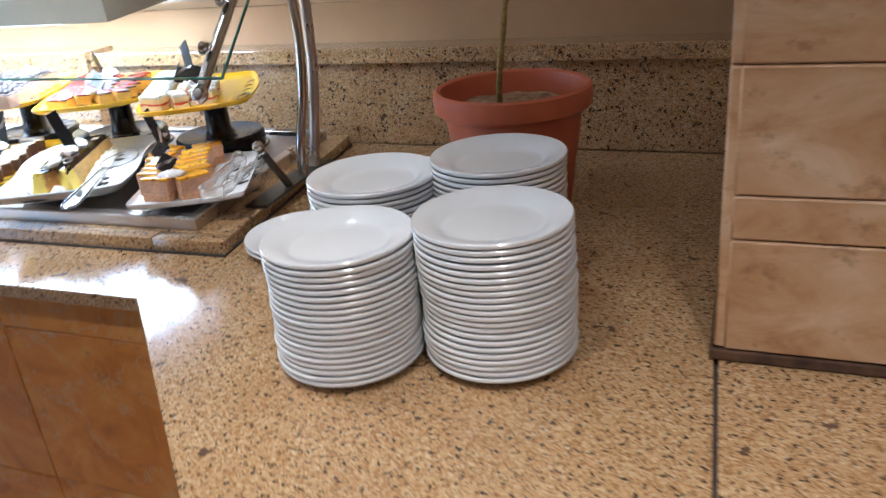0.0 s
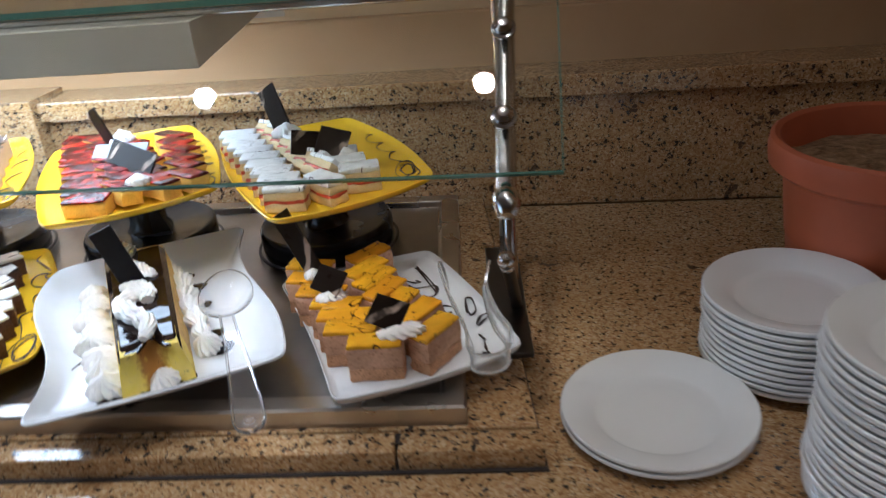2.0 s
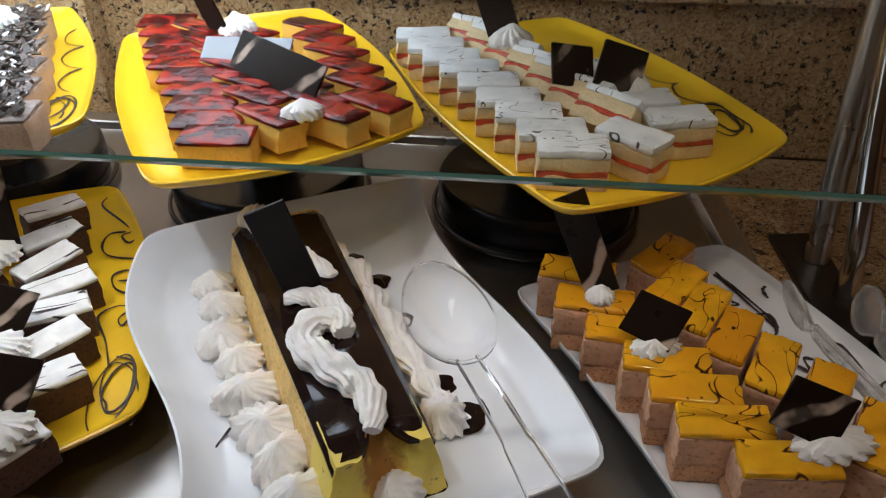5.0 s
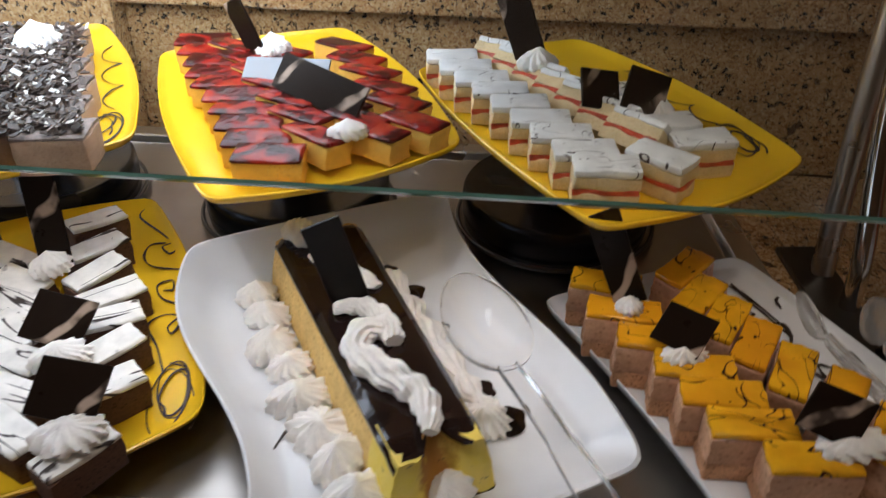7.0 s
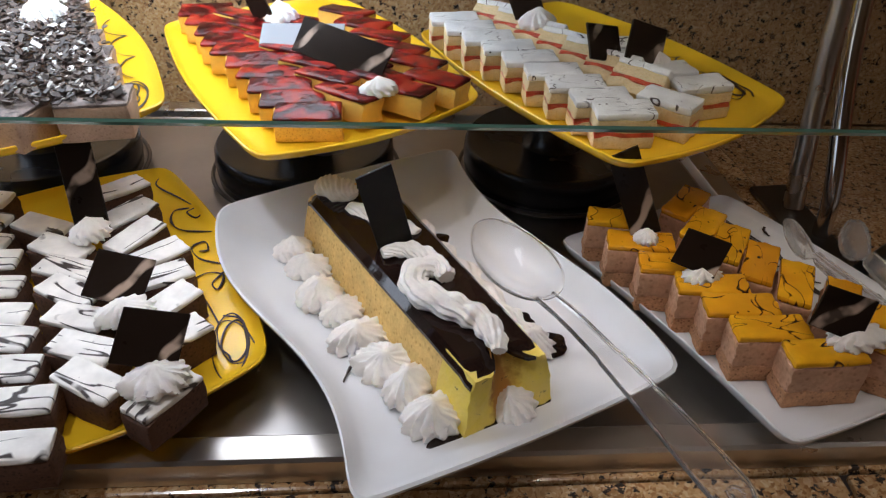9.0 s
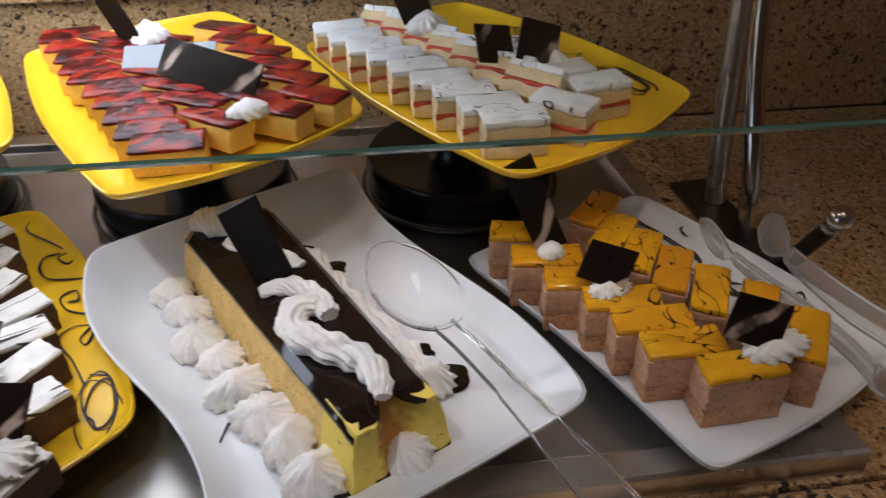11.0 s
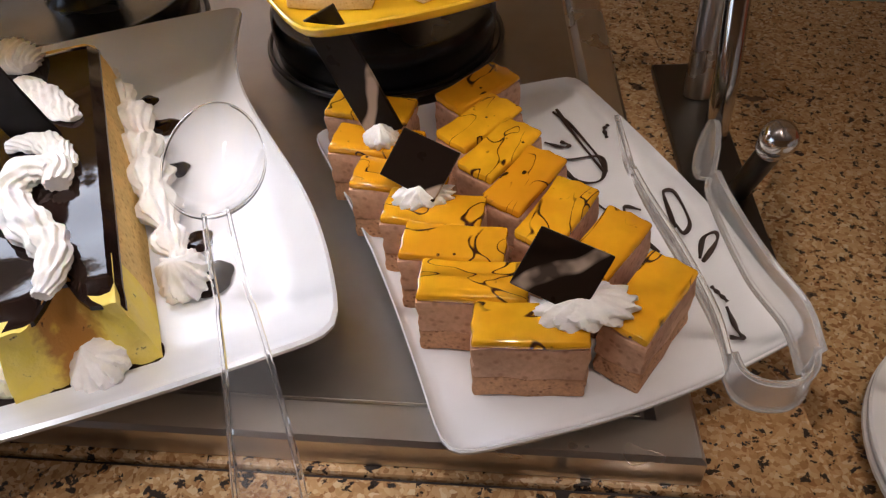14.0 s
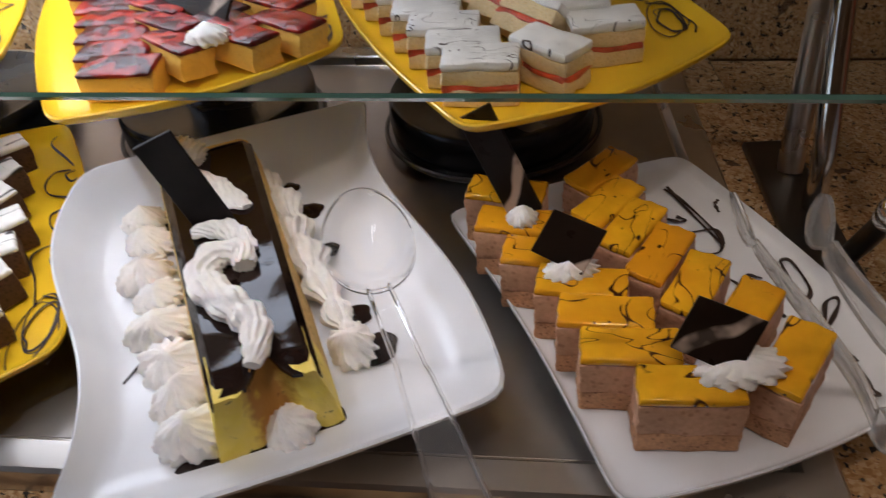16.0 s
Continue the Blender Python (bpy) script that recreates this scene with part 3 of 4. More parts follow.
knob = part("arm_end", lathe([(0, -0.018), (0.010, -0.015), (0.0155, -0.004), (0.0155, 0.006), (0.012, 0.014), (0.0, 0.014)], 24), CHROME, guard)
knob.matrix_basis = Matrix.Translation(on_pane(-0.893, -0.022, -0.020)) @ pose(0, 0, 0, -SLOPE, 0, 0)
bolt_mesh = mesh_of(lathe([(0.0, 0.016), (0.006, 0.015), (0.0105, 0.010), (0.0105, 0.004), (0.014, 0.003), (0.014, 0.0), (0.0, 0.0)], 20), "bolt")
for u in (0.065, 0.175):
    b = part("bolt", bolt_mesh, CHROME, guard, "chrome pane bolt")
    b.matrix_basis = Matrix.Translation(on_pane(-0.893, u, 0.006)) @ pose(0, 0, 0, SLOPE, 0, 0)
part("strut", sweep([Vector((-0.898, 1.515, 0.934)), Vector((-0.905, 1.442, 1.040))], 0.0088, 16), DARK_STEEL, guard)
ball = part("ball", lathe([(0.0, -0.0128)] + [(0.0128 * math.sin(math.pi * i / 12), -0.0128 * math.cos(math.pi * i / 12)) for i in range(1, 12)] + [(0.0, 0.0128)], 28), CHROME, guard, "polished chrome ball end")
ball.location = (-0.906, 1.434, 1.053)
collar = part("collar", lathe([(0.0, 0.0), (0.0105, 0.0), (0.011, 0.003), (0.0095, 0.006), (0.0, 0.006)], 20), CHROME, guard)
collar.matrix_basis = look((-0.9055, 1.4445, 1.0375), (-0.898, 1.515, 0.934))

# strip light under the top shelf
strip = thing("strip_light", "beige wedge-shaped strip light housing, lit below", "strip light")


def wedge(x0, x1):
    bm = bmesh.new()
    sec = [(1.496, 1.315), (1.494, 1.376), (1.88, 1.376), (1.88, 1.352)]
    a = [bm.verts.new((x0, y, z)) for y, z in sec]
    b = [bm.verts.new((x1, y, z)) for y, z in sec]
    bm.faces.new(a)
    bm.faces.new(b[::-1])
    for i in range(4):
        j = (i + 1) % 4
        bm.faces.new((a[i], b[i], b[j], a[j]))
    bmesh.ops.bevel(bm, geom=bm.edges[:], offset=0.0015, segments=1, affect="EDGES")
    return bm


part("housing", wedge(-3.5, -1.30), HOUSING, strip)


def lit_face(x0, x1):
    bm = bmesh.new()
    v = [bm.verts.new((x, y, z)) for z_off in (0, -0.002) for x, y, z in ((x0, 1.515, 1.3145 + z_off), (x1, 1.515, 1.3145 + z_off), (x1, 1.87, 1.3490 + z_off), (x0, 1.87, 1.3490 + z_off))]
    for f in ((0, 1, 2, 3), (7, 6, 5, 4), (0, 4, 5, 1), (1, 5, 6, 2), (2, 6, 7, 3), (3, 7, 4, 0)):
        bm.faces.new([v[i] for i in f])
    return bm


# unseen sheet added behind the diffuser to hold its light off the upstand
part("back_lip", box((2.2, 0.004, 0.062), (-2.40, 1.884, 1.345)), HOUSING, strip)
part("diffuser", lit_face(-3.45, -1.47), LIT_PANEL, strip, "lit cool white diffuser")

# ---- dishes ----


def dish(corners, bulges, waves, bed, material, label, rise, group="", foot=0.55, rim=0.86, support=TRAY, lift=None):
    c = sum((Vector(p) for p in corners), Vector((0, 0))) / 4
    pts = outline([Vector(p) - c for p in corners], bulges, waves)
    me = platter_mesh(pts, rise, rim, bed - support, foot, "platter", lift)
    me.materials.append(material)
    ob = new("platter", me)
    ob.location = (c.x, c.y, bed)
    return tagged(ob, label, "platter", group)


def yellow_corners(tip, turn=0.0, k=1.0):
    """Back-left, front, tip and back of one yellow platter."""
    m = Matrix.Rotation(radians(turn), 2)
    return [Vector(tip) + m @ Vector(p) * k for p in ((-0.390, 0.200), (-0.213, -0.137), (0.0, 0.0), (-0.185, 0.325))]


STAND_AT = [(-1.885, 1.70), (-1.555, 1.71), (-1.232, 1.715)]
TIPS = [((-1.660, 1.535), 0.0), ((-1.338, 1.562), 0.0), ((-1.010, 1.568), 3.0)]
dishes = [dish(yellow_corners(tip, turn), (0.016, 0.022, 0.02, 0.012), (0.0, 0, 0, 0), HIGH, YELLOW, "glossy yellow square platter of %s on a black stand" % what, 0.010, "yellow platters", rim=0.92, support=HIGH - 0.018)
          for (tip, turn), what in zip(TIPS, ("chocolate-flake squares", "strawberry slices", "white layered slices"))]
flake_dish, berry_dish, layered_dish = dishes
brownie_dish = dish(yellow_corners((-1.533, 1.312), -1.0, 1.03), (0.016, 0.022, 0.022, 0.012), (0, 0, 0, 0), BED, YELLOW, "glossy yellow square platter of iced brownie slices on the tray", 0.010, "yellow platters", rim=0.92)
log_dish = dish([(-1.626, 1.530), (-1.447, 1.140), (-1.172, 1.283), (-1.363, 1.678)], (0.0, 0.006, -0.012, 0.004), (0.020, 0.0, 0.014, 0.0), BED + 0.004, MELAMINE, "white wavy-sided platter with a cream log cake", 0.024, foot=0.5, rim=0.8)
mango_dish = dish([(-1.252, 1.500), (-1.101, 1.214), (-0.882, 1.330), (-1.036, 1.602)], (-0.008, 0.012, 0.006, 0.004), (0.0, 0.0, 0.0, 0.0), BED, MELAMINE, "white rectangular platter of mango mousse slices", 0.010, rim=0.94)

stand = thing("display_stand", "black enamelled round display stand under a yellow platter", "display stand", Matrix.Translation((*STAND_AT[0], TRAY - 0.011)), "display stands")
part("base", lathe([(0.0, 0.0), (0.108, 0.0), (0.113, 0.005), (0.1155, 0.030), (0.1145, 0.046), (0.111, 0.0515), (0.106, 0.0520), (0.101, 0.0490), (0.0, 0.0475)], 64), BLACK, stand, "glossy black round base")
part("pedestal", lathe([(0.0, 0.0478), (0.040, 0.0478), (0.032, 0.060), (0.030, 0.130), (0.040, 0.146), (0.060, 0.1515), (0.0, 0.1515)], 40), BLACK, stand)
# added ring: the highlight along the base's rim, built as a thin tube
part("ring", sweep([Vector((0.121 * math.cos(2 * math.pi * i / 64), 0.121 * math.sin(2 * math.pi * i / 64), 0.010)) for i in range(65)], 0.0028, 8, caps=False), DARK_STEEL, stand, "thin dark ring that stands for the highlight on the base's rim")
for p in STAND_AT[1:]:
    copy_thing(stand, Matrix.Translation((*p, TRAY - 0.011)))

# ---- plates ----
PITCH = 0.0092
plate_profile = [(0.0, 0.004), (0.05, 0.004), (0.064, 0.0045), (0.070, 0.007), (0.078, 0.0145), (0.100, 0.0195), (0.1042, 0.0208), (0.1056, 0.0192), (0.1056, 0.0160), (0.1038, 0.0138), (0.098, 0.0128), (0.078, 0.0085), (0.068, 0.0015), (0.062, 0.0), (0.058, 0.0012), (0.0, 0.0014)]
plate_me = mesh_of(lathe(plate_profile, 64), "plate")
plate_me.materials.append(PORCELAIN)
rnd = random.Random(4)
STACKS = [(-0.424, 0.938, 20, 1.01), (-0.217, 1.002, 22, 1.03), (-0.484, 1.160, 21, 1.03), (-0.289, 1.230, 23, 1.05), (-0.724, 1.287, 2, 1.10), (-0.541, 1.417, 11, 1.06)]
for px, py, count, wide in STACKS:
    drift = Vector((0, 0))
    for i in range(count):
        drift = drift * 0.8 + Vector((rnd.uniform(-1, 1), rnd.uniform(-1, 1))) * 0.0017
        ob = new("plate", plate_me)
        ob.matrix_basis = pose(px + drift.x, py + drift.y, TOP + 0.0005 + i * PITCH, 0, 0, rnd.uniform(0, 360)) @ Matrix.Diagonal((wide, wide, 1, 1))
        tagged(ob, "white porcelain dinner plate, one of two on the counter" if count == 2 else "white porcelain dinner plate in a tall stack", "plate", "stacked plates")

# ---- pot plant ----
pot = thing("potted_plant", "terracotta plastic pot with dry soil and one bare stem", "potted plant", Matrix.Translation((-0.375, 1.590, TOP)) @ Matrix.Diagonal((1, 1, 1.03, 1)))
part("pot_body", lathe([(0.0, 0.0), (0.112, 0.0), (0.115, 0.004), (0.137, 0.185), (0.139, 0.192), (0.151, 0.197), (0.160, 0.205), (0.1625, 0.225), (0.160, 0.241), (0.154, 0.245), (0.147, 0.241), (0.142, 0.215), (0.128, 0.10), (0.0, 0.10)], 64), TERRACOTTA, pot)
soil_bm = lathe([(0.0, 0.205)] + [(0.138 * i / 12, 0.205) for i in range(1, 13)] + [(0.137, 0.19), (0.0, 0.19)], 48)
for v in soil_bm.verts:
    if v.co.z > 0.2:
        v.co.z += 0.010 * noise.noise(v.co * 22) - 0.006 * (v.co.x ** 2 + v.co.y ** 2) / 0.019
part("soil", soil_bm, SOIL, pot)
part("stem", sweep(curve_points([(-0.012, -0.040, 0.195), (-0.006, -0.060, 0.26), (0.027, -0.100, 0.40), (0.075, -0.150, 0.60), (0.115, -0.180, 0.88)], 30), lambda u: 0.0065 - 0.002 * u + 0.0008 * math.sin(u * 60), 10), STEM, pot, "thin bare greenish stem")

# ---- cakes ----
rnd = random.Random(11)


def slice_kind(name, label, layers, w, d, group, cuts=2, over=0.0):
    """Builds one slice with its layers; returns the thing, to be copied."""
    ob = thing(name, label, "cake slice", None, group)
    for i, (pname, mat, z0, z1) in enumerate(layers):
        last = i == len(layers) - 1
        grow = over if last else 0.0
        part(pname, block(w + grow, d + grow, z0, z1, 0.0026 if last else 0.0016, cuts + 1, 0.0024 if not last else 0.0015, i + len(name)), mat, ob)
    return ob


def lay(proto, spots, bed):
    """Copies a slice to each (x, y, turn, tilt)."""
    for k, (x, y, turn, tilt) in enumerate(spots):
        m = pose(x, y, bed, 0, tilt, turn)
        if k == 0:
            proto.matrix_basis = m
        else:
            copy_thing(proto, m)


def row(a, b, count, turn_a, turn_b, wobble=3.0, slip=0.002):
    out = []
    for i in range(count):
        u = i / max(1, count - 1)
        out.append((a[0] + (b[0] - a[0]) * u + rnd.uniform(-slip, slip), a[1] + (b[1] - a[1]) * u + rnd.uniform(-slip, slip), turn_a + (turn_b - turn_a) * u + rnd.uniform(-wobble, wobble), 0))
    return out


# mango mousse slices on the rectangular white platter
mango = slice_kind("mango_mousse_slice", "chocolate mousse slice with a glossy mango glaze and chocolate drizzle", [("sponge", COCOA_SPONGE, 0.0, 0.017), ("mousse", MOUSSE, 0.0165, 0.0445), ("glaze", MANGO, 0.044, 0.0505)], 0.067, 0.0315, "mango mousse slices", 2)
lay(mango, [(-1.059, 1.281, 5, 0), (-1.095, 1.311, 3, 0), (-1.111, 1.342, 0, 0), (-1.128, 1.372, -3, 0), (-1.156, 1.404, -4, 0), (-1.180, 1.441, -5, 0), (-1.193, 1.483, -8, 0),
            (-0.991, 1.310, 61, 0), (-1.016, 1.349, 61, 0), (-1.047, 1.376, 66, 0), (-1.070, 1.408, 64, 0), (-1.090, 1.440, 62, 0), (-1.108, 1.471, 56, 0), (-1.114, 1.516, 52, 0)], BED + 0.0012)

# strawberry slices
berry = slice_kind("strawberry_slice", "yellow sponge slice under a shiny strawberry jelly top", [("sponge", YELLOW_SPONGE, 0.0, 0.0225), ("jelly", STRAWBERRY, 0.022, 0.0265)], 0.064, 0.0335, "strawberry slices", 2)


def fan(start, end, count, turn_a, turn_b, lift=0.0):
    """A shingled run: start and end are the left front corners of the first and last slice."""
    out = []
    for i in range(count):
        u = i / (count - 1)
        turn = turn_a + (turn_b - turn_a) * u + rnd.uniform(-5, 5)
        c, s = math.cos(radians(turn)), math.sin(radians(turn))
        x = start[0] + (end[0] - start[0]) * u + rnd.uniform(-0.003, 0.003)
        y = start[1] + (end[1] - start[1]) * u + rnd.uniform(-0.002, 0.002)
        out.append((x + 0.032 * c - 0.016 * s, y + 0.032 * s + 0.016 * c, HIGH + 0.0015 + lift, turn, (-4 if lift else 4) + rnd.uniform(-4, 4)))
    return out


spots = fan((-1.541, 1.467), (-1.706, 1.750), 10, 5, 2) + fan((-1.510, 1.527), (-1.659, 1.745), 7, -33, -24, 0.004) + fan((-1.457, 1.537), (-1.600, 1.730), 7, -31, -26, 0.004) + fan((-1.424, 1.566), (-1.535, 1.760), 6, -27, -28, 0.004)
for k, (x, y, z, turn, tilt) in enumerate(spots):
    m = pose(x, y, z, tilt, 0, turn)
    if k == 0:
        berry.matrix_basis = m
    else:
        copy_thing(berry, m)

# white layered slices
layered = slice_kind("layered_slice", "pale sponge slice with red jam and white cream top", [("lower_sponge", PALE_SPONGE, 0.0, 0.013), ("jam", JAM, 0.0115, 0.0175), ("upper_sponge", PALE_SPONGE, 0.017, 0.029), ("cream_top", WHITE_CREAM, 0.0285, 0.0365)], 0.058, 0.032, "layered slices", 2, 0.001)
lay(layered, row((-1.207, 1.480), (-1.365, 1.730), 9, 4, 8) + row((-1.160, 1.505), (-1.165, 1.520), 1, -40, -40) + row((-1.118, 1.545), (-1.190, 1.650), 4, 16, 10), HIGH + 0.0012)

# a row of the same slices toppled back, their layers showing
for x, y, turn, _ in row((-1.182, 1.548), (-1.318, 1.735), 7, -38, -30):
    copy_thing(layered, pose(x, y, HIGH + 0.0135, -48, 0, turn))

# iced brownie slices
brownie = slice_kind("brownie_slice", "dark brownie slice with white icing and chocolate drizzle", [("sponge", DARK_SPONGE, 0.0, 0.0285), ("icing", WHITE_ICING, 0.028, 0.0345)], 0.061, 0.0315, "iced brownie slices", 2, -0.0008)
lay(brownie, row((-1.702, 1.193), (-1.884, 1.530), 10, 4, -6, 9, 0.005)
    + [(-1.668, 1.258, -27, 2), (-1.686, 1.297, -16, 0), (-1.704, 1.336, -16, -3), (-1.728, 1.372, -27, 2), (-1.742, 1.408, -15, 0), (-1.762, 1.442, -20, 3), (-1.795, 1.480, -22, 0)]
    + [(-1.605, 1.244, 58, 0), (-1.615, 1.312, 48, 4), (-1.632, 1.358, 53, -2), (-1.652, 1.396, 36, 3), (-1.664, 1.432, 45, 0), (-1.694, 1.466, 60, -3), (-1.716, 1.508, 55, 0), (-1.742, 1.556, 50, 4)], BED + 0.0012)

# chocolate-flake squares
square = slice_kind("flake_square", "tan sponge square under dark chocolate flakes", [("sponge", CARAMEL, 0.0, 0.033), ("flaked_top", DARK_CREAM, 0.0325, 0.0365)], 0.066, 0.046, "chocolate-flake squares", 2)
lay(square, row((-1.712, 1.490), (-1.845, 1.740), 6, 8, 10) + row((-1.785, 1.470), (-1.915, 1.710), 6, -20, -16), HIGH + 0.0012)


def flakes():
    bm = bmesh.new()
    r = random.Random(5)
    for _ in range(2600):
        u, v = r.random(), r.random()
        x = -1.684 - 0.150 * v - 0.135 * u + r.uniform(-0.012, 0.012)
        y = 1.478 - 0.020 * v + 0.275 * u + r.uniform(-0.012, 0.012)
        s = r.uniform(0.004, 0.011)
        m = Matrix.Translation((x, y, HIGH + 0.0385 + r.uniform(0, 0.007))) @ Euler((r.uniform(-0.7, 0.7), r.uniform(-0.7, 0.7), r.uniform(0, 6.3))).to_matrix().to_4x4() @ Matrix.Diagonal((s, s * r.uniform(0.3, 0.7), 0.0009, 1))
        add_box(bm, m)
    return bm


def add_box(bm, m):
    v = [bm.verts.new(m @ Vector((x, y, z))) for z in (-0.5, 0.5) for x, y in ((-0.5, -0.5), (0.5, -0.5), (0.5, 0.5), (-0.5, 0.5))]
    for f in ((3, 2, 1, 0), (4, 5, 6, 7), (0, 1, 5, 4), (1, 2, 6, 5), (2, 3, 7, 6), (3, 0, 4, 7)):
        bm.faces.new([v[i] for i in f])


tagged(part("chocolate_flakes", flakes(), FLAKES), "dark chocolate flakes scattered over the cake squares", "chocolate flakes", kind="stuff")

# the log cake
LOG_AT, LOG_TURN = Vector((-1.403, 1.381, BED + 0.005)), 29.5
log = thing("log_cake", "yellow sponge log cake with dark chocolate glaze, cut open", "cake", Matrix.Translation(LOG_AT) @ pose(0, 0, 0, 0, 0, LOG_TURN))


def log_body(y0, y1, rough):
    """Long along y; wider at the foot; uneven cut at the front end."""
    bm = bmesh.new()
    n, rings = max(2, round(70 * (y1 - y0))), []
    for i in range(n + 1):
        u = i / n
        y = y0 + (y1 - y0) * u
        w = 0.034 + 0.008 * (y + 0.156) / 0.318
        rings.append([bm.verts.new(p) for p in ((-w - 0.010, y, 0), (-w - 0.006, y, 0.028), (-w, y, 0.052), (-w + 0.008, y, 0.056), (w - 0.008, y, 0.056), (w, y, 0.052), (w + 0.006, y, 0.028), (w + 0.010, y, 0))])
    for a, b in zip(rings, rings[1:]):
        for k in range(8):
            j = (k + 1) % 8
            bm.faces.new((a[k], a[j], b[j], b[k]))
    bm.faces.new(rings[0])
    bm.faces.new(rings[-1][::-1])
    bmesh.ops.subdivide_edges(bm, edges=[e for e in bm.edges if e.calc_length() > 0.018], cuts=2, use_grid_fill=True)
    for v in bm.verts:
        if v.co.y < -0.150:
            v.co.y += 0.007 * noise.noise(Vector((v.co.x * 60, v.co.z * 50, 1.5))) + 0.08 * v.co.z
    return jitter(bm, rough, 60, 2)


part("sponge", log_body(-0.110, 0.162, 0.0008), LOG_SPONGE, log)


def log_cut():
    """The cut front of the log, hollowed in the middle."""
    bm = bmesh.new()
    na, nb, back = 20, 9, -0.110

    def at(s, z, y):
        w = 0.034 + 0.008 * (y + 0.156) / 0.318
        q = 0.006 + 0.004 * (1 - z / 0.028) if z < 0.028 else 0.006 * (0.052 - z) / 0.024
        return Vector((s * (w + max(q, -0.004)), y, z))
    face, rear = [], []
    for i in range(na + 1):
        s = -1 + 2 * i / na
        col = []
        for j in range(nb + 1):
            z = 0.0555 * j / nb
            hollow = 0.034 * math.exp(-((s - 0.12) / 0.42) ** 2) * (0.25 + 0.75 * z / 0.056)
            ragged = 0.0035 * noise.noise(Vector((s * 3.1, z * 90, 1.5))) + 0.0016 * noise.noise(Vector((s * 11, z * 260, 4)))
            col.append(bm.verts.new(at(s, z, -0.157 + hollow + ragged + 0.05 * z)))
        face.append(col)
        rear.append([bm.verts.new(at(s, 0.0555 * j / nb, back)) for j in range(nb + 1)])
    for grid in (face, rear):
        for a, b in zip(grid, grid[1:]):
            for j in range(nb):
                bm.faces.new((a[j], a[j + 1], b[j + 1], b[j]))
    for k in (0, na):
        for j in range(nb):
            bm.faces.new((face[k][j], face[k][j + 1], rear[k][j + 1], rear[k][j]))
    for i in range(na):
        for j in (0, nb):
            bm.faces.new((face[i][j], face[i + 1][j], rear[i + 1][j], rear[i][j]))
    return bm


part("cut_end", log_cut(), LOG_CUT, log, "hollowed yellow custard cut end with caramel stains")


def log_glaze():
    bm = bmesh.new()
    nu, nv, grid = 40, 12, []
    for i in range(nu + 1):
        u = i / nu
        r0 = []
        for j in range(nv + 1):
            v = j / nv
            drip = 0.010 * noise.noise(Vector((v * 3.1, 7, 0))) + (0.030 * math.exp(-((v - 0.54) / 0.13) ** 2))
            y = -0.152 + drip * (1 - u) ** 3 + 0.312 * u
            w = 0.0365 + 0.008 * (y + 0.156) / 0.318
            x = -w + 2 * w * v
            side = abs(2 * v - 1)
            z = 0.0585 - 0.007 * max(0, (side - 0.80) / 0.20) ** 2 + 0.0012 * noise.noise(Vector((x * 40, y * 30, 3)))
            if u < 0.03 or u > 0.985:
                z -= 0.0035
            r0.append(bm.verts.new((x, y, z)))
        grid.append(r0)
    for a, b in zip(grid, grid[1:]):
        for j in range(nv):
            bm.faces.new((a[j], a[j + 1], b[j + 1], b[j]))
    geo = bmesh.ops.extrude_face_region(bm, geom=bm.faces[:])
    bmesh.ops.translate(bm, verts=[v for v in geo["geom"] if isinstance(v, bmesh.types.BMVert)], vec=(0, 0, -0.0035))
    return bm


part("glaze", log_glaze(), GLAZE, log, "glossy dark chocolate glaze")


def on_log(points, z):
    """World places on the log, as points in its own space."""
    back = Matrix.Rotation(radians(-LOG_TURN), 3, "Z")
    return [back @ Vector((x - LOG_AT.x, y - LOG_AT.y, 0)) + Vector((0, 0, z)) for x, y in points]


def piped(points, z, radius, ridges, flat, seed, uneven=0.0016, swell=0.08):
    """A ridged rope of piped cream that swells and tapers."""
    path = curve_points(on_log(points, z), 90)
    rope = sweep(path, lambda u: radius * (1 - swell + swell * math.sin(u * ridges)) * (0.14 + 0.86 * math.sin(math.pi * (0.10 + u * 0.87)) ** 0.55), 60, lobes=11, depth=0.10, twist=40, flat=flat)
    return jitter(jitter(rope, uneven, 45, seed), 0.0013, 130, seed + 2)


part("cream_swirl", piped([(-1.376, 1.352), (-1.386, 1.367), (-1.404, 1.360), (-1.405, 1.338), (-1.387, 1.319), (-1.362, 1.304), (-1.347, 1.290), (-1.338, 1.270), (-1.336, 1.256)], 0.0655, 0.0140, 58, 0.75, 1), CREAM, log, "piped white cream swirl")
part("cream_stroke", piped([(-1.436, 1.390), (-1.422, 1.396), (-1.408, 1.396), (-1.392, 1.386), (-1.378, 1.374)], 0.0625, 0.0105, 30, 0.6, 5), CREAM, log, "piped white cream stroke")
part("cream_blob", piped([(-1.508, 1.512), (-1.496, 1.506), (-1.482, 1.497), (-1.470, 1.487)], 0.064, 0.0190, 12, 0.6, 8), CREAM, log, "piped white cream")
part("cream_smear", piped([(-1.474, 1.474), (-1.452, 1.462), (-1.432, 1.447), (-1.415, 1.435), (-1.403, 1.428)], 0.0605, 0.0125, 20, 0.42, 11), CREAM, log, "smeared white cream")
part("cream_ribbon", piped([(-1.466, 1.563), (-1.442, 1.536), (-1.416, 1.508), (-1.392, 1.476), (-1.374, 1.444), (-1.352, 1.410), (-1.330, 1.380), (-1.312, 1.354), (-1.298, 1.334)], 0.0125, 0.0190, 46, 0.75, 14, 0.0045, 0.22), CREAM, log, "ridged cream ribbon piped along the foot")
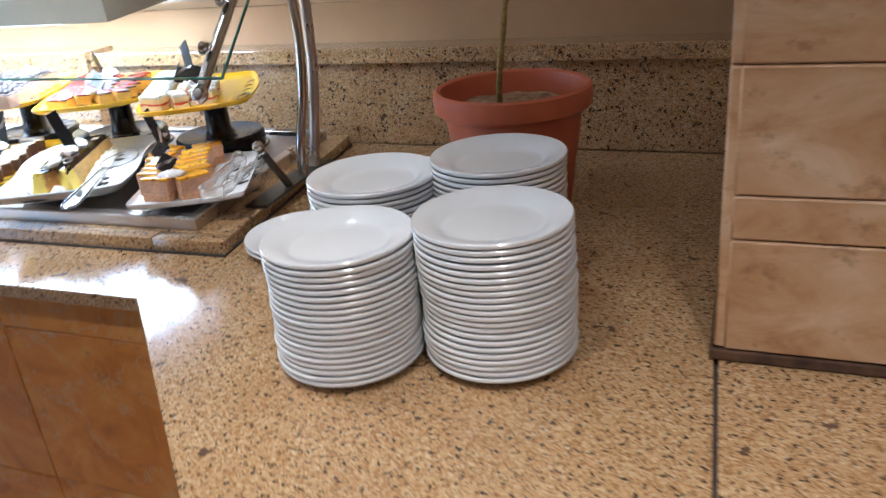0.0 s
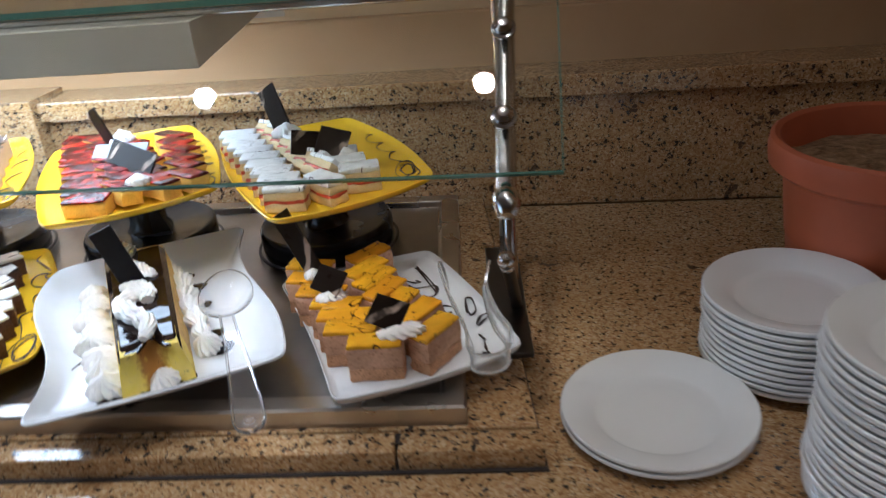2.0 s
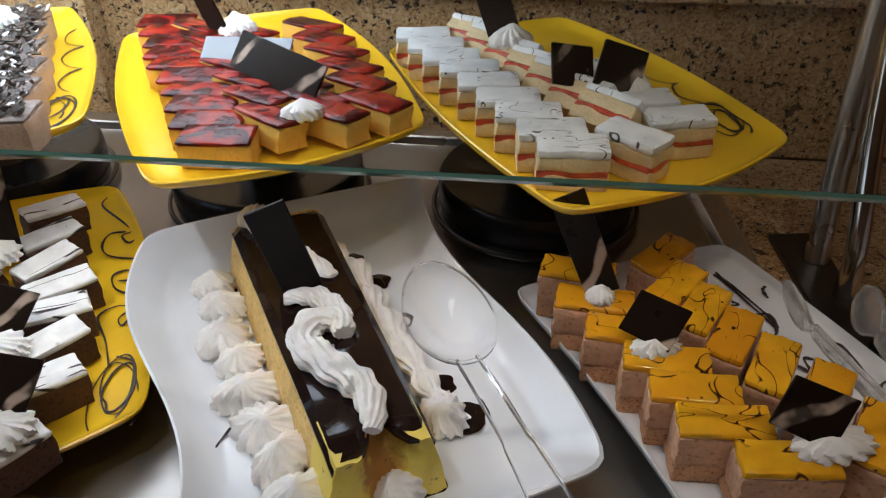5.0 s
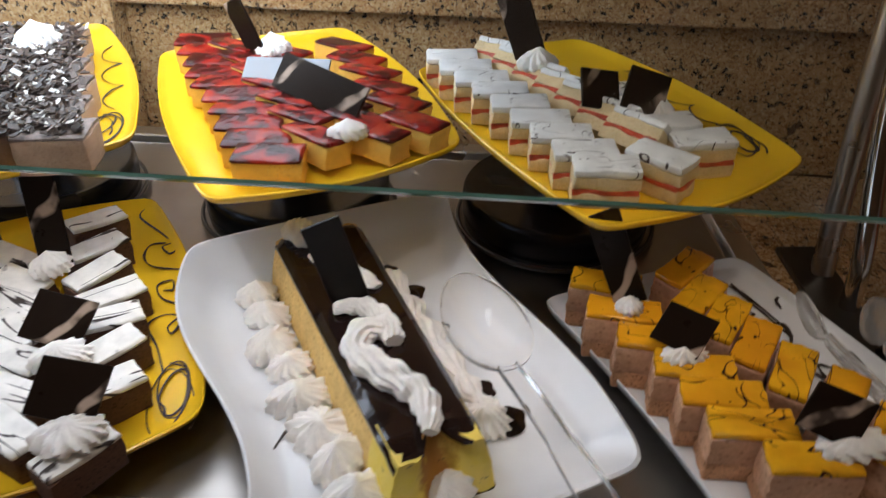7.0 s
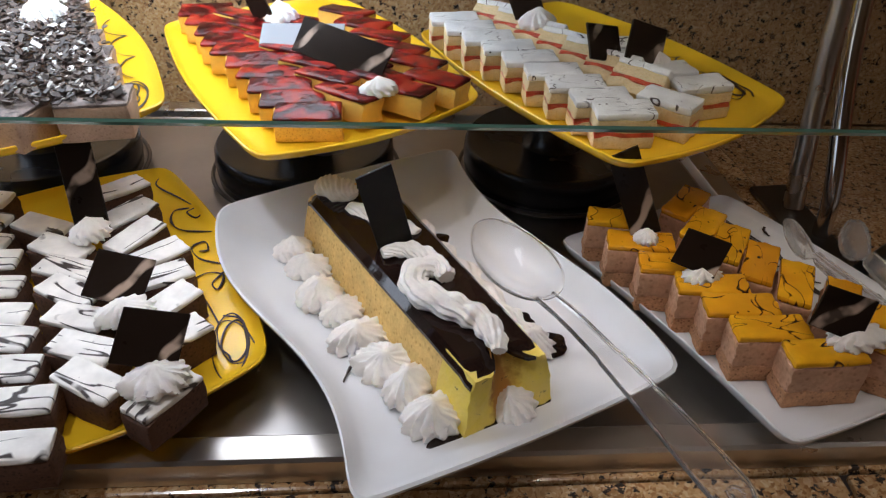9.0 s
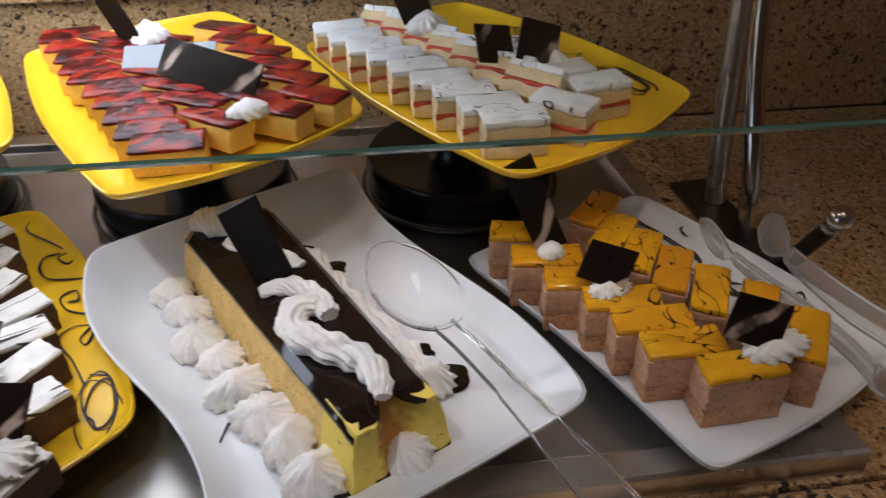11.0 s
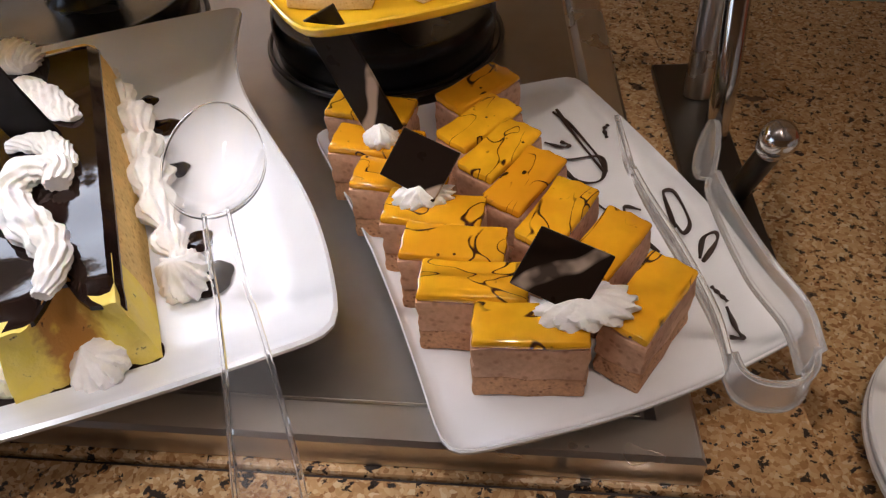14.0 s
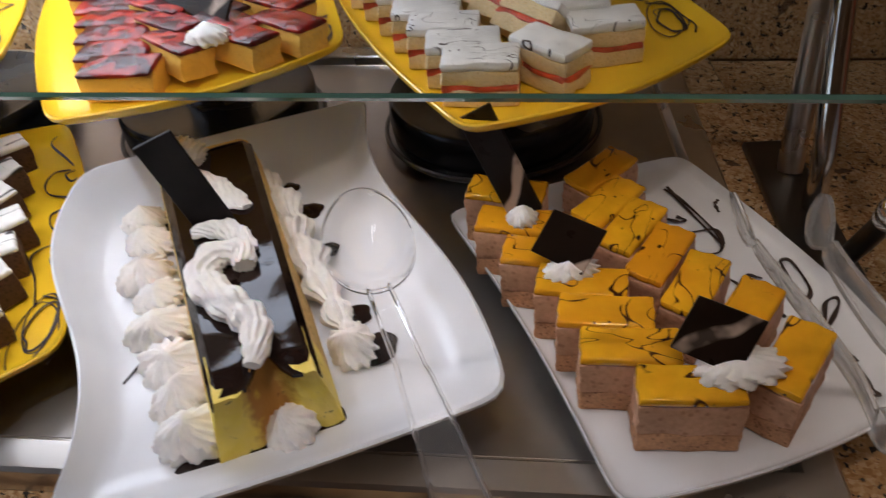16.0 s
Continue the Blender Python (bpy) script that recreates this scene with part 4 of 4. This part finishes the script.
tall = part("chocolate_tile", shard_mesh(0.034, 0.100, 0.003, 0.003), PLAIN_CHOC, log, "upright dark chocolate tile")
tall.matrix_basis = pose(-0.004, 0.034, 0.054, 7, -15, -17)

rosettes = [rosette_mesh(0.0192, 0.0235, 13, 1.3, seed=k) for k in range(3)]
ROW = [(-1.537, 1.470), (-1.513, 1.440), (-1.501, 1.398), (-1.473, 1.373), (-1.455, 1.335), (-1.433, 1.304), (-1.408, 1.272), (-1.391, 1.239)]
RIGHT = [(-1.296, 1.331), (-1.322, 1.254)]


def rosette(x, y, z, k, scale=1.0, turn=0.0, tilt=0.0, long=1.0, high=1.0):
    ob = new("cream_rosette", rosettes[k % 3])
    if not ob.data.materials:
        ob.data.materials.append(CREAM)
    ob.matrix_basis = pose(x, y, z, tilt, 0, turn) @ Matrix.Diagonal((scale * long, scale, scale * high, 1))
    return tagged(ob, "piped whipped cream rosette with ridges", "cream rosette", "cream rosettes")


for k, (x, y) in enumerate(ROW):
    rosette(x + rnd.uniform(-0.004, 0.004), y, BED + 0.006, k, rnd.uniform(0.92, 1.12), 20 + rnd.uniform(-35, 35), rnd.uniform(-20, 20), rnd.uniform(1.1, 1.4), rnd.uniform(0.85, 1.1))
for k, (x, y) in enumerate(RIGHT):
    rosette(x, y, BED + 0.0055, k + 1, 0.95, 120, -10, 1.15, 1.05)

# chocolate tiles on cream, over the slices
tiles = {}


def tile(x, y, z, w, h, turn, lean, roll=0.0, mat=None, label="dark chocolate tile with pale streaks, stuck in cream"):
    ob = new("chocolate_tile", shard_mesh(w, h, 0.0032, 0.003))
    ob.data.materials.append(mat or CHOC)
    ob.matrix_basis = pose(x, y, z, 0, 0, turn) @ pose(0, 0, 0, -lean, roll, 0)
    return tagged(ob, label, "chocolate tile", "chocolate tiles")


MT, BT, LT, RT = BED + 0.0505, HIGH + 0.0285, HIGH + 0.0375, BED + 0.037
rosette(-1.028, 1.293, MT, 0, 0.85, 10, 0, 1.7, 0.75)
tile(-1.052, 1.291, MT + 0.010, 0.044, 0.039, -16, 36, 14)
rosette(-1.136, 1.381, MT, 1, 0.66, 20, 0, 1.5, 0.75)
tile(-1.147, 1.381, MT + 0.008, 0.042, 0.037, -22, 36, 12)
rosette(-1.176, 1.440, MT, 2, 0.62)
tile(-1.174, 1.447, MT + 0.003, 0.030, 0.102, -8, -2, -24)

rosette(-1.444, 1.523, BT, 0, 0.72, 0, 0, 1.3)
tile(-1.495, 1.588, BT, 0.115, 0.040, -32, 30, 6)
tile(-1.538, 1.640, BT, 0.092, 0.030, 0, 48, 0, SHEEN_CHOC, "white chocolate tile coloured silver-grey for its sheen, lying on the slices")
rosette(-1.572, 1.727, BT, 1, 1.0, 30)
tile(-1.592, 1.722, BT + 0.006, 0.030, 0.060, -30, -10, -22)

rosette(-1.268, 1.698, LT, 2, 0.95, 15, 0, 1.2)
tile(-1.276, 1.706, LT + 0.008, 0.036, 0.075, -14, 12, -28)
tile(-1.207, 1.590, LT + 0.002, 0.046, 0.042, 28, 42, 16)
tile(-1.170, 1.585, LT + 0.002, 0.046, 0.044, 14, 34, 22)
rosette(-1.150, 1.600, LT - 0.010, 0, 0.8, 30)

rosette(-1.660, 1.332, RT, 1, 0.95, 25, 0, 1.3, 0.8)
tile(-1.676, 1.342, RT + 0.008, 0.050, 0.046, 4, 46, 20)
rosette(-1.610, 1.250, RT, 2, 1.05, 15, 0, 1.3, 0.8)
tile(-1.622, 1.258, RT + 0.010, 0.052, 0.048, 6, 44, 16)
rosette(-1.734, 1.455, RT, 0, 0.95)
tile(-1.738, 1.470, RT - 0.002, 0.036, 0.095, 0, 12, -6)
rosette(-1.835, 1.690, HIGH + 0.038, 1, 1.2, 30)

# ---- chocolate scrolls on the platters ----


def scroll(path, dish_ob, r=0.0009):
    """A thin piped line on a dish, as a part of it."""
    pts = [Vector((x - dish_ob.location.x, y - dish_ob.location.y, 0.0022)) for x, y in path]
    return part("chocolate_scroll", sweep(curve_points(pts, len(pts) * 7), lambda u: r * (1 + 0.35 * math.sin(u * 17 + len(pts))), 6, flat=0.6), SAUCE, dish_ob, "thin piped chocolate scroll")


def curls(a, b, count, size, seed, flip=1):
    """A run of piped loops from a to b."""
    r = random.Random(seed)
    a, b = Vector(a), Vector(b)
    d = (b - a)
    side = Vector((-d.y, d.x)).normalized() * flip
    pts = []
    n = count * 8
    for i in range(n + 1):
        u = i / n
        ph = 2 * math.pi * count * u
        k = size * (0.75 + 0.5 * r.random() * 0.3)
        p = a + d * u + side * (k * math.sin(ph)) + d.normalized() * (k * 0.9 * math.cos(ph))
        pts.append((p.x, p.y))
    return pts


def knot(c, size, seed):
    """A loose scribble of drawn-out loops."""
    r = random.Random(seed)
    pts = []
    for i in range(34):
        a = i * 0.66
        k = size * (0.45 + 0.75 * abs(math.sin(i * 0.17 + seed)))
        u, v = 1.25 * k * math.cos(a), 0.62 * k * math.sin(a + 0.6 * math.sin(i * 0.11))
        pts.append((c[0] - 0.42 * u + 0.9 * v + r.uniform(-1, 1) * size * 0.08, c[1] + 0.9 * u + 0.42 * v))
    return pts


# brush-like strokes on the mango platter
for path in ([(-1.051, 1.558), (-1.039, 1.531), (-1.012, 1.479), (-1.016, 1.496), (-1.039, 1.537), (-1.054, 1.554)], [(-1.059, 1.511), (-1.045, 1.506), (-1.039, 1.509), (-1.046, 1.513)],
             [(-1.056, 1.500), (-1.043, 1.490), (-1.014, 1.496), (-1.013, 1.469), (-1.030, 1.464), (-1.047, 1.480)], [(-1.050, 1.493), (-1.021, 1.445), (-0.993, 1.417), (-0.975, 1.393)],
             [(-1.009, 1.522), (-1.011, 1.533), (-1.008, 1.539)], [(-0.985, 1.436), (-0.997, 1.438), (-0.993, 1.420), (-0.983, 1.421)],
             [(-0.962, 1.420), (-0.967, 1.450), (-0.967, 1.459), (-0.959, 1.457), (-0.951, 1.427), (-0.956, 1.414), (-0.961, 1.423)], [(-0.947, 1.390), (-0.943, 1.410), (-0.934, 1.417), (-0.934, 1.408), (-0.945, 1.387)],
             [(-0.942, 1.364), (-0.933, 1.352)], [(-0.934, 1.347), (-0.930, 1.329), (-0.927, 1.322), (-0.935, 1.322)]):
    scroll(path, mango_dish, 0.0015)
# curling lines beside the brownies
for path in ([(-1.706, 1.630), (-1.721, 1.633), (-1.720, 1.613), (-1.682, 1.583), (-1.655, 1.559), (-1.657, 1.545), (-1.670, 1.556), (-1.664, 1.565)], [(-1.625, 1.518), (-1.664, 1.519), (-1.682, 1.535), (-1.685, 1.558), (-1.670, 1.565)],
             [(-1.608, 1.458), (-1.634, 1.467), (-1.647, 1.487), (-1.636, 1.498), (-1.629, 1.483), (-1.638, 1.480)], [(-1.604, 1.444), (-1.611, 1.425), (-1.603, 1.416), (-1.603, 1.439), (-1.621, 1.442), (-1.631, 1.424), (-1.609, 1.394), (-1.590, 1.362)]):
    scroll(path, brownie_dish, 0.0011)
scroll(knot((-1.573, 1.336), 0.031, 2), brownie_dish)
scroll(curls((-1.818, 1.815), (-1.722, 1.620), 3, 0.013, 3), flake_dish)
scroll(knot((-1.708, 1.566), 0.026, 4), flake_dish)
scroll(curls((-1.500, 1.840), (-1.395, 1.650), 6, 0.016, 5), berry_dish)
scroll(knot((-1.370, 1.600), 0.022, 6), berry_dish)
scroll(curls((-1.165, 1.800), (-1.080, 1.660), 3, 0.012, 7), layered_dish)
scroll(knot((-1.062, 1.616), 0.025, 8), layered_dish)


def puddle(x, y, z, r, seed, parent=None):
    bm = bmesh.new()
    ring, low = [], []
    for i in range(36):
        a = 2 * math.pi * i / 36
        k = r * (1 + 0.40 * noise.noise(Vector((math.cos(a) * 1.3, math.sin(a) * 1.3, seed * 2.3))))
        ring.append(bm.verts.new((0.8 * k * math.cos(a), 0.8 * k * math.sin(a), 0.0009)))
        low.append(bm.verts.new((k * math.cos(a), k * math.sin(a), 0)))
    for i in range(36):
        j = (i + 1) % 36
        bm.faces.new((low[i], low[j], ring[j], ring[i]))
    bm.faces.new(ring)
    bm.faces.new(low[::-1])
    ob = part("sauce_puddle", bm, GLAZE)
    ob.matrix_basis = pose(x, y, z, 0, 0, 120)
    return tagged(ob, "small pool of dark chocolate sauce on the platter", "chocolate sauce", "sauce pools")


for k, (x, y, r) in enumerate(((-1.524, 1.474, 0.017), (-1.486, 1.378, 0.012), (-1.430, 1.325, 0.018), (-1.408, 1.290, 0.014), (-1.374, 1.222, 0.022), (-1.348, 1.232, 0.022), (-1.300, 1.264, 0.014), (-1.279, 1.334, 0.016), (-1.304, 1.368, 0.012), (-1.350, 1.446, 0.011), (-1.384, 1.500, 0.014), (-1.412, 1.535, 0.010))):
    puddle(x, y, BED + 0.0056, r, k)
scroll([(-1.456, 1.315), (-1.463, 1.296), (-1.467, 1.272), (-1.462, 1.251)], log_dish, 0.0013)

# ---- serving tools ----


def channel(path, half, rib=0.0035, plate=0.0018):
    """A flat strap with raised side ribs along a path; half is half its width, as a function of 0..1."""
    bm = bmesh.new()
    rings, n = [], len(path)
    for i, p in enumerate(path):
        tan = (path[min(i + 1, n - 1)] - path[max(i - 1, 0)]).normalized()
        side = tan.cross(Vector((0, 0, 1))).normalized()
        up = side.cross(tan)
        w = half(i / (n - 1))
        k = min(0.0022, w * 0.4)
        sec = ((-w, -plate), (-w - 0.0004, rib * 0.5), (-w + 0.0006, rib), (-w + k, rib * 0.9), (-w + k * 1.5, 0.0004), (0, 0), (w - k * 1.5, 0.0004), (w - k, rib * 0.9), (w - 0.0006, rib), (w + 0.0004, rib * 0.5), (w, -plate), (0, -plate))
        rings.append([bm.verts.new(p + side * a + up * b) for a, b in sec])
    for a, b in zip(rings, rings[1:]):
        for k in range(12):
            j = (k + 1) % 12
            bm.faces.new((a[k], a[j], b[j], b[k]))
    bm.faces.new(rings[0])
    bm.faces.new(rings[-1][::-1])
    return bm


def band(path, height, thick=0.0024, lean=0.25):
    """A strip that stands on its edge along a path; height is a function of 0..1."""
    bm = bmesh.new()
    rings, n = [], len(path)
    for i, p in enumerate(path):
        tan = (path[min(i + 1, n - 1)] - path[max(i - 1, 0)]).normalized()
        side = tan.cross(Vector((0, 0, 1))).normalized()
        up = (Vector((0, 0, 1)) + side * lean).normalized()
        h = height(i / (n - 1))
        t = thick / 2
        sec = ((-t * 1.7, -h), (t * 1.7, -h), (t * 1.7, -h + 0.002), (t, -h + 0.003), (t, h - 0.003), (t * 1.7, h - 0.002), (t * 1.7, h), (-t * 1.7, h), (-t * 1.7, h - 0.002), (-t, h - 0.003), (-t, -h + 0.003), (-t * 1.7, -h + 0.002))
        rings.append([bm.verts.new(p + side * a + up * b) for a, b in sec])
    for a, b in zip(rings, rings[1:]):
        for k in range(12):
            j = (k + 1) % 12
            bm.faces.new((a[k], a[j], b[j], b[k]))
    bm.faces.new(rings[0])
    bm.faces.new(rings[-1][::-1])
    return bm


spoon = thing("serving_spoon", "clear plastic serving spoon resting in the white platter", "spoon")


def spoon_bowl():
    bm = bmesh.new()
    c, ax = Vector((-1.307, 1.434)), Vector((0.36, -0.933)).normalized()
    sd = Vector((-ax.y, ax.x))
    rings = []
    for under in (False, True):
        for q in (0.04, 0.3, 0.55, 0.75, 0.9, 1.0, 1.03):
            ring = []
            for k in range(48):
                a = 2 * math.pi * k / 48
                p = c + ax * (0.070 * q * math.cos(a)) + sd * (0.038 * q * math.sin(a) * (1 + 0.10 * math.cos(a)))
                z = 0.024 * min(q, 1.0) ** 2.0 - (0.002 if under else 0)
                ring.append(bm.verts.new((p.x, p.y, BED + 0.010 + z)))
            rings.append(ring)
    up, lo = rings[:7], rings[7:]
    for grp in (up, lo):
        for a, b in zip(grp, grp[1:]):
            for k in range(48):
                j = (k + 1) % 48
                bm.faces.new((a[k], a[j], b[j], b[k]))
        bm.faces.new(grp[0])
    for k in range(48):
        j = (k + 1) % 48
        bm.faces.new((up[-1][k], up[-1][j], lo[-1][j], lo[-1][k]))
    return bm


def handle_half(u):
    """Narrow at the neck, a shoulder half way, a round end."""
    w = 0.0098 + 0.0022 * u if u < 0.52 else 0.0122 + 0.0058 * min(1, (u - 0.52) / 0.34)
    return w if u < 0.93 else w * math.sqrt(max(0.02, 1 - ((u - 0.93) / 0.072) ** 2))


part("bowl", spoon_bowl(), PLASTIC, spoon)
part("handle", channel(curve_points([(-1.283, 1.372, BED + 0.032), (-1.262, 1.330, BED + 0.037), (-1.216, 1.240, BED + 0.035), (-1.166, 1.134, BED + 0.030)], 48), handle_half), PLASTIC, spoon)
part("hanging_ring", sweep([Vector((-1.1735 + 0.0055 * math.cos(a), 1.150 + 0.0055 * math.sin(a), BED + 0.034)) for a in [2 * math.pi * i / 20 for i in range(21)]], 0.0014, 8, caps=False), PLASTIC, spoon)

tongs = thing("serving_tongs", "clear plastic serving tongs lying across the mango platter", "tongs")
Z = BED + 0.0265


def arm_height(u):
    """Half the height of a tong arm: a scalloped head, a neck, then a broad strap."""
    if u < 0.3:
        return 0.004 + 0.0150 * math.sin(math.pi * min(1, u / 0.26 * 0.92)) ** 0.6 + 0.0014 * abs(math.sin(u * 62))
    return 0.0085 + 0.0045 * min(1, (u - 0.3) / 0.3)


part("arm", band(curve_points([(-1.003, 1.508, Z), (-0.998, 1.470, Z), (-0.986, 1.425, Z), (-0.964, 1.364, Z), (-0.949, 1.314, Z), (-0.945, 1.280, Z)], 54), arm_height), FROSTED, tongs)
part("arm", band(curve_points([(-0.936, 1.508, Z), (-0.939, 1.470, Z), (-0.935, 1.425, Z), (-0.919, 1.362, Z), (-0.902, 1.322, Z), (-0.899, 1.288, Z)], 54), arm_height, lean=-0.25), FROSTED, tongs)
part("bow", band(curve_points([(-0.945, 1.281, Z), (-0.941, 1.268, Z), (-0.930, 1.262, Z), (-0.914, 1.264, Z), (-0.903, 1.274, Z), (-0.899, 1.289, Z)], 30), lambda u: 0.013, lean=0.0), FROSTED, tongs)
for t in (spoon, tongs):
    for o in t.children:
        o.visible_shadow = False

# ---- facing stones ----


def stone(poly_size, at, turn, parent, mat, name, bevel=0.003):
    key = (name, tuple(round(v, 3) for v in poly_size))
    if key not in tiles:
        me = mesh_of(box(poly_size, (0, 0, 0), bevel, 1), name)
        me.materials.append(mat)
        tiles[key] = me
    ob = new(name, tiles[key])
    ob.parent = parent
    ob.matrix_basis = pose(*at, 0, 0, turn)
    return ob


# marble panels under the counter: along the front and along the diagonal
def panels(a, b, parent):
    a, b = Vector(a), Vector(b)
    d = b - a
    turn = math.degrees(math.atan2(d.y, d.x))
    out = Vector((d.y, -d.x)).normalized()
    count = max(1, round(d.length / 0.4))
    w = d.length / count
    for i in range(count):
        for z0, z1 in ((0.785, 0.868), (0.39, 0.782), (0.0, 0.387)):
            p = a + d * ((i + 0.5) / count) + out * 0.011
            stone((w - 0.003, 0.022, z1 - z0), (p.x, p.y, (z0 + z1) / 2), turn, parent, MARBLE, "panel", 0.0012)


panels((-4.6, 0.92), (-0.905, 1.062), carcass)
panels((-0.905, 1.062), (-0.30, 0.50), carcass)

COURSES = [0.918, 1.078, 1.137, 1.296, 1.46, 1.52, 1.70, 1.86, 2.02, 2.20, 2.36, 2.52, 2.70, 2.9, 3.1]
rs = random.Random(21)
for z0, z1 in zip(COURSES, COURSES[1:]):
    # front face
    x = 0.078
    while x < 0.74:
        w = min(rs.choice((0.17, 0.24, 0.30, 0.36)), 0.75 - x)
        if 0.75 - (x + w) < 0.08:
            w = 0.75 - x
        stone((w - 0.0015, 0.022, z1 - z0 - 0.0015), (x + w / 2, 1.058 + 0.029 * (x + w / 2 - 0.06), (z0 + z1) / 2), 1.7, pier, TRAVERTINE, "stone")
        x += w
for z0, z1 in zip((0.918, 1.296, 1.70, 2.20, 2.70), (1.296, 1.70, 2.20, 2.70, 3.1)):
    y = 1.049
    for w in (0.905,):
        xm = 0.079 - 0.032 * (y + w / 2 - 1.049) / 0.9
        stone((0.024, w - 0.003, z1 - z0 - 0.003), (xm, y + w / 2, (z0 + z1) / 2), 2.0, pier, TRAVERTINE, "stone")
        y += w
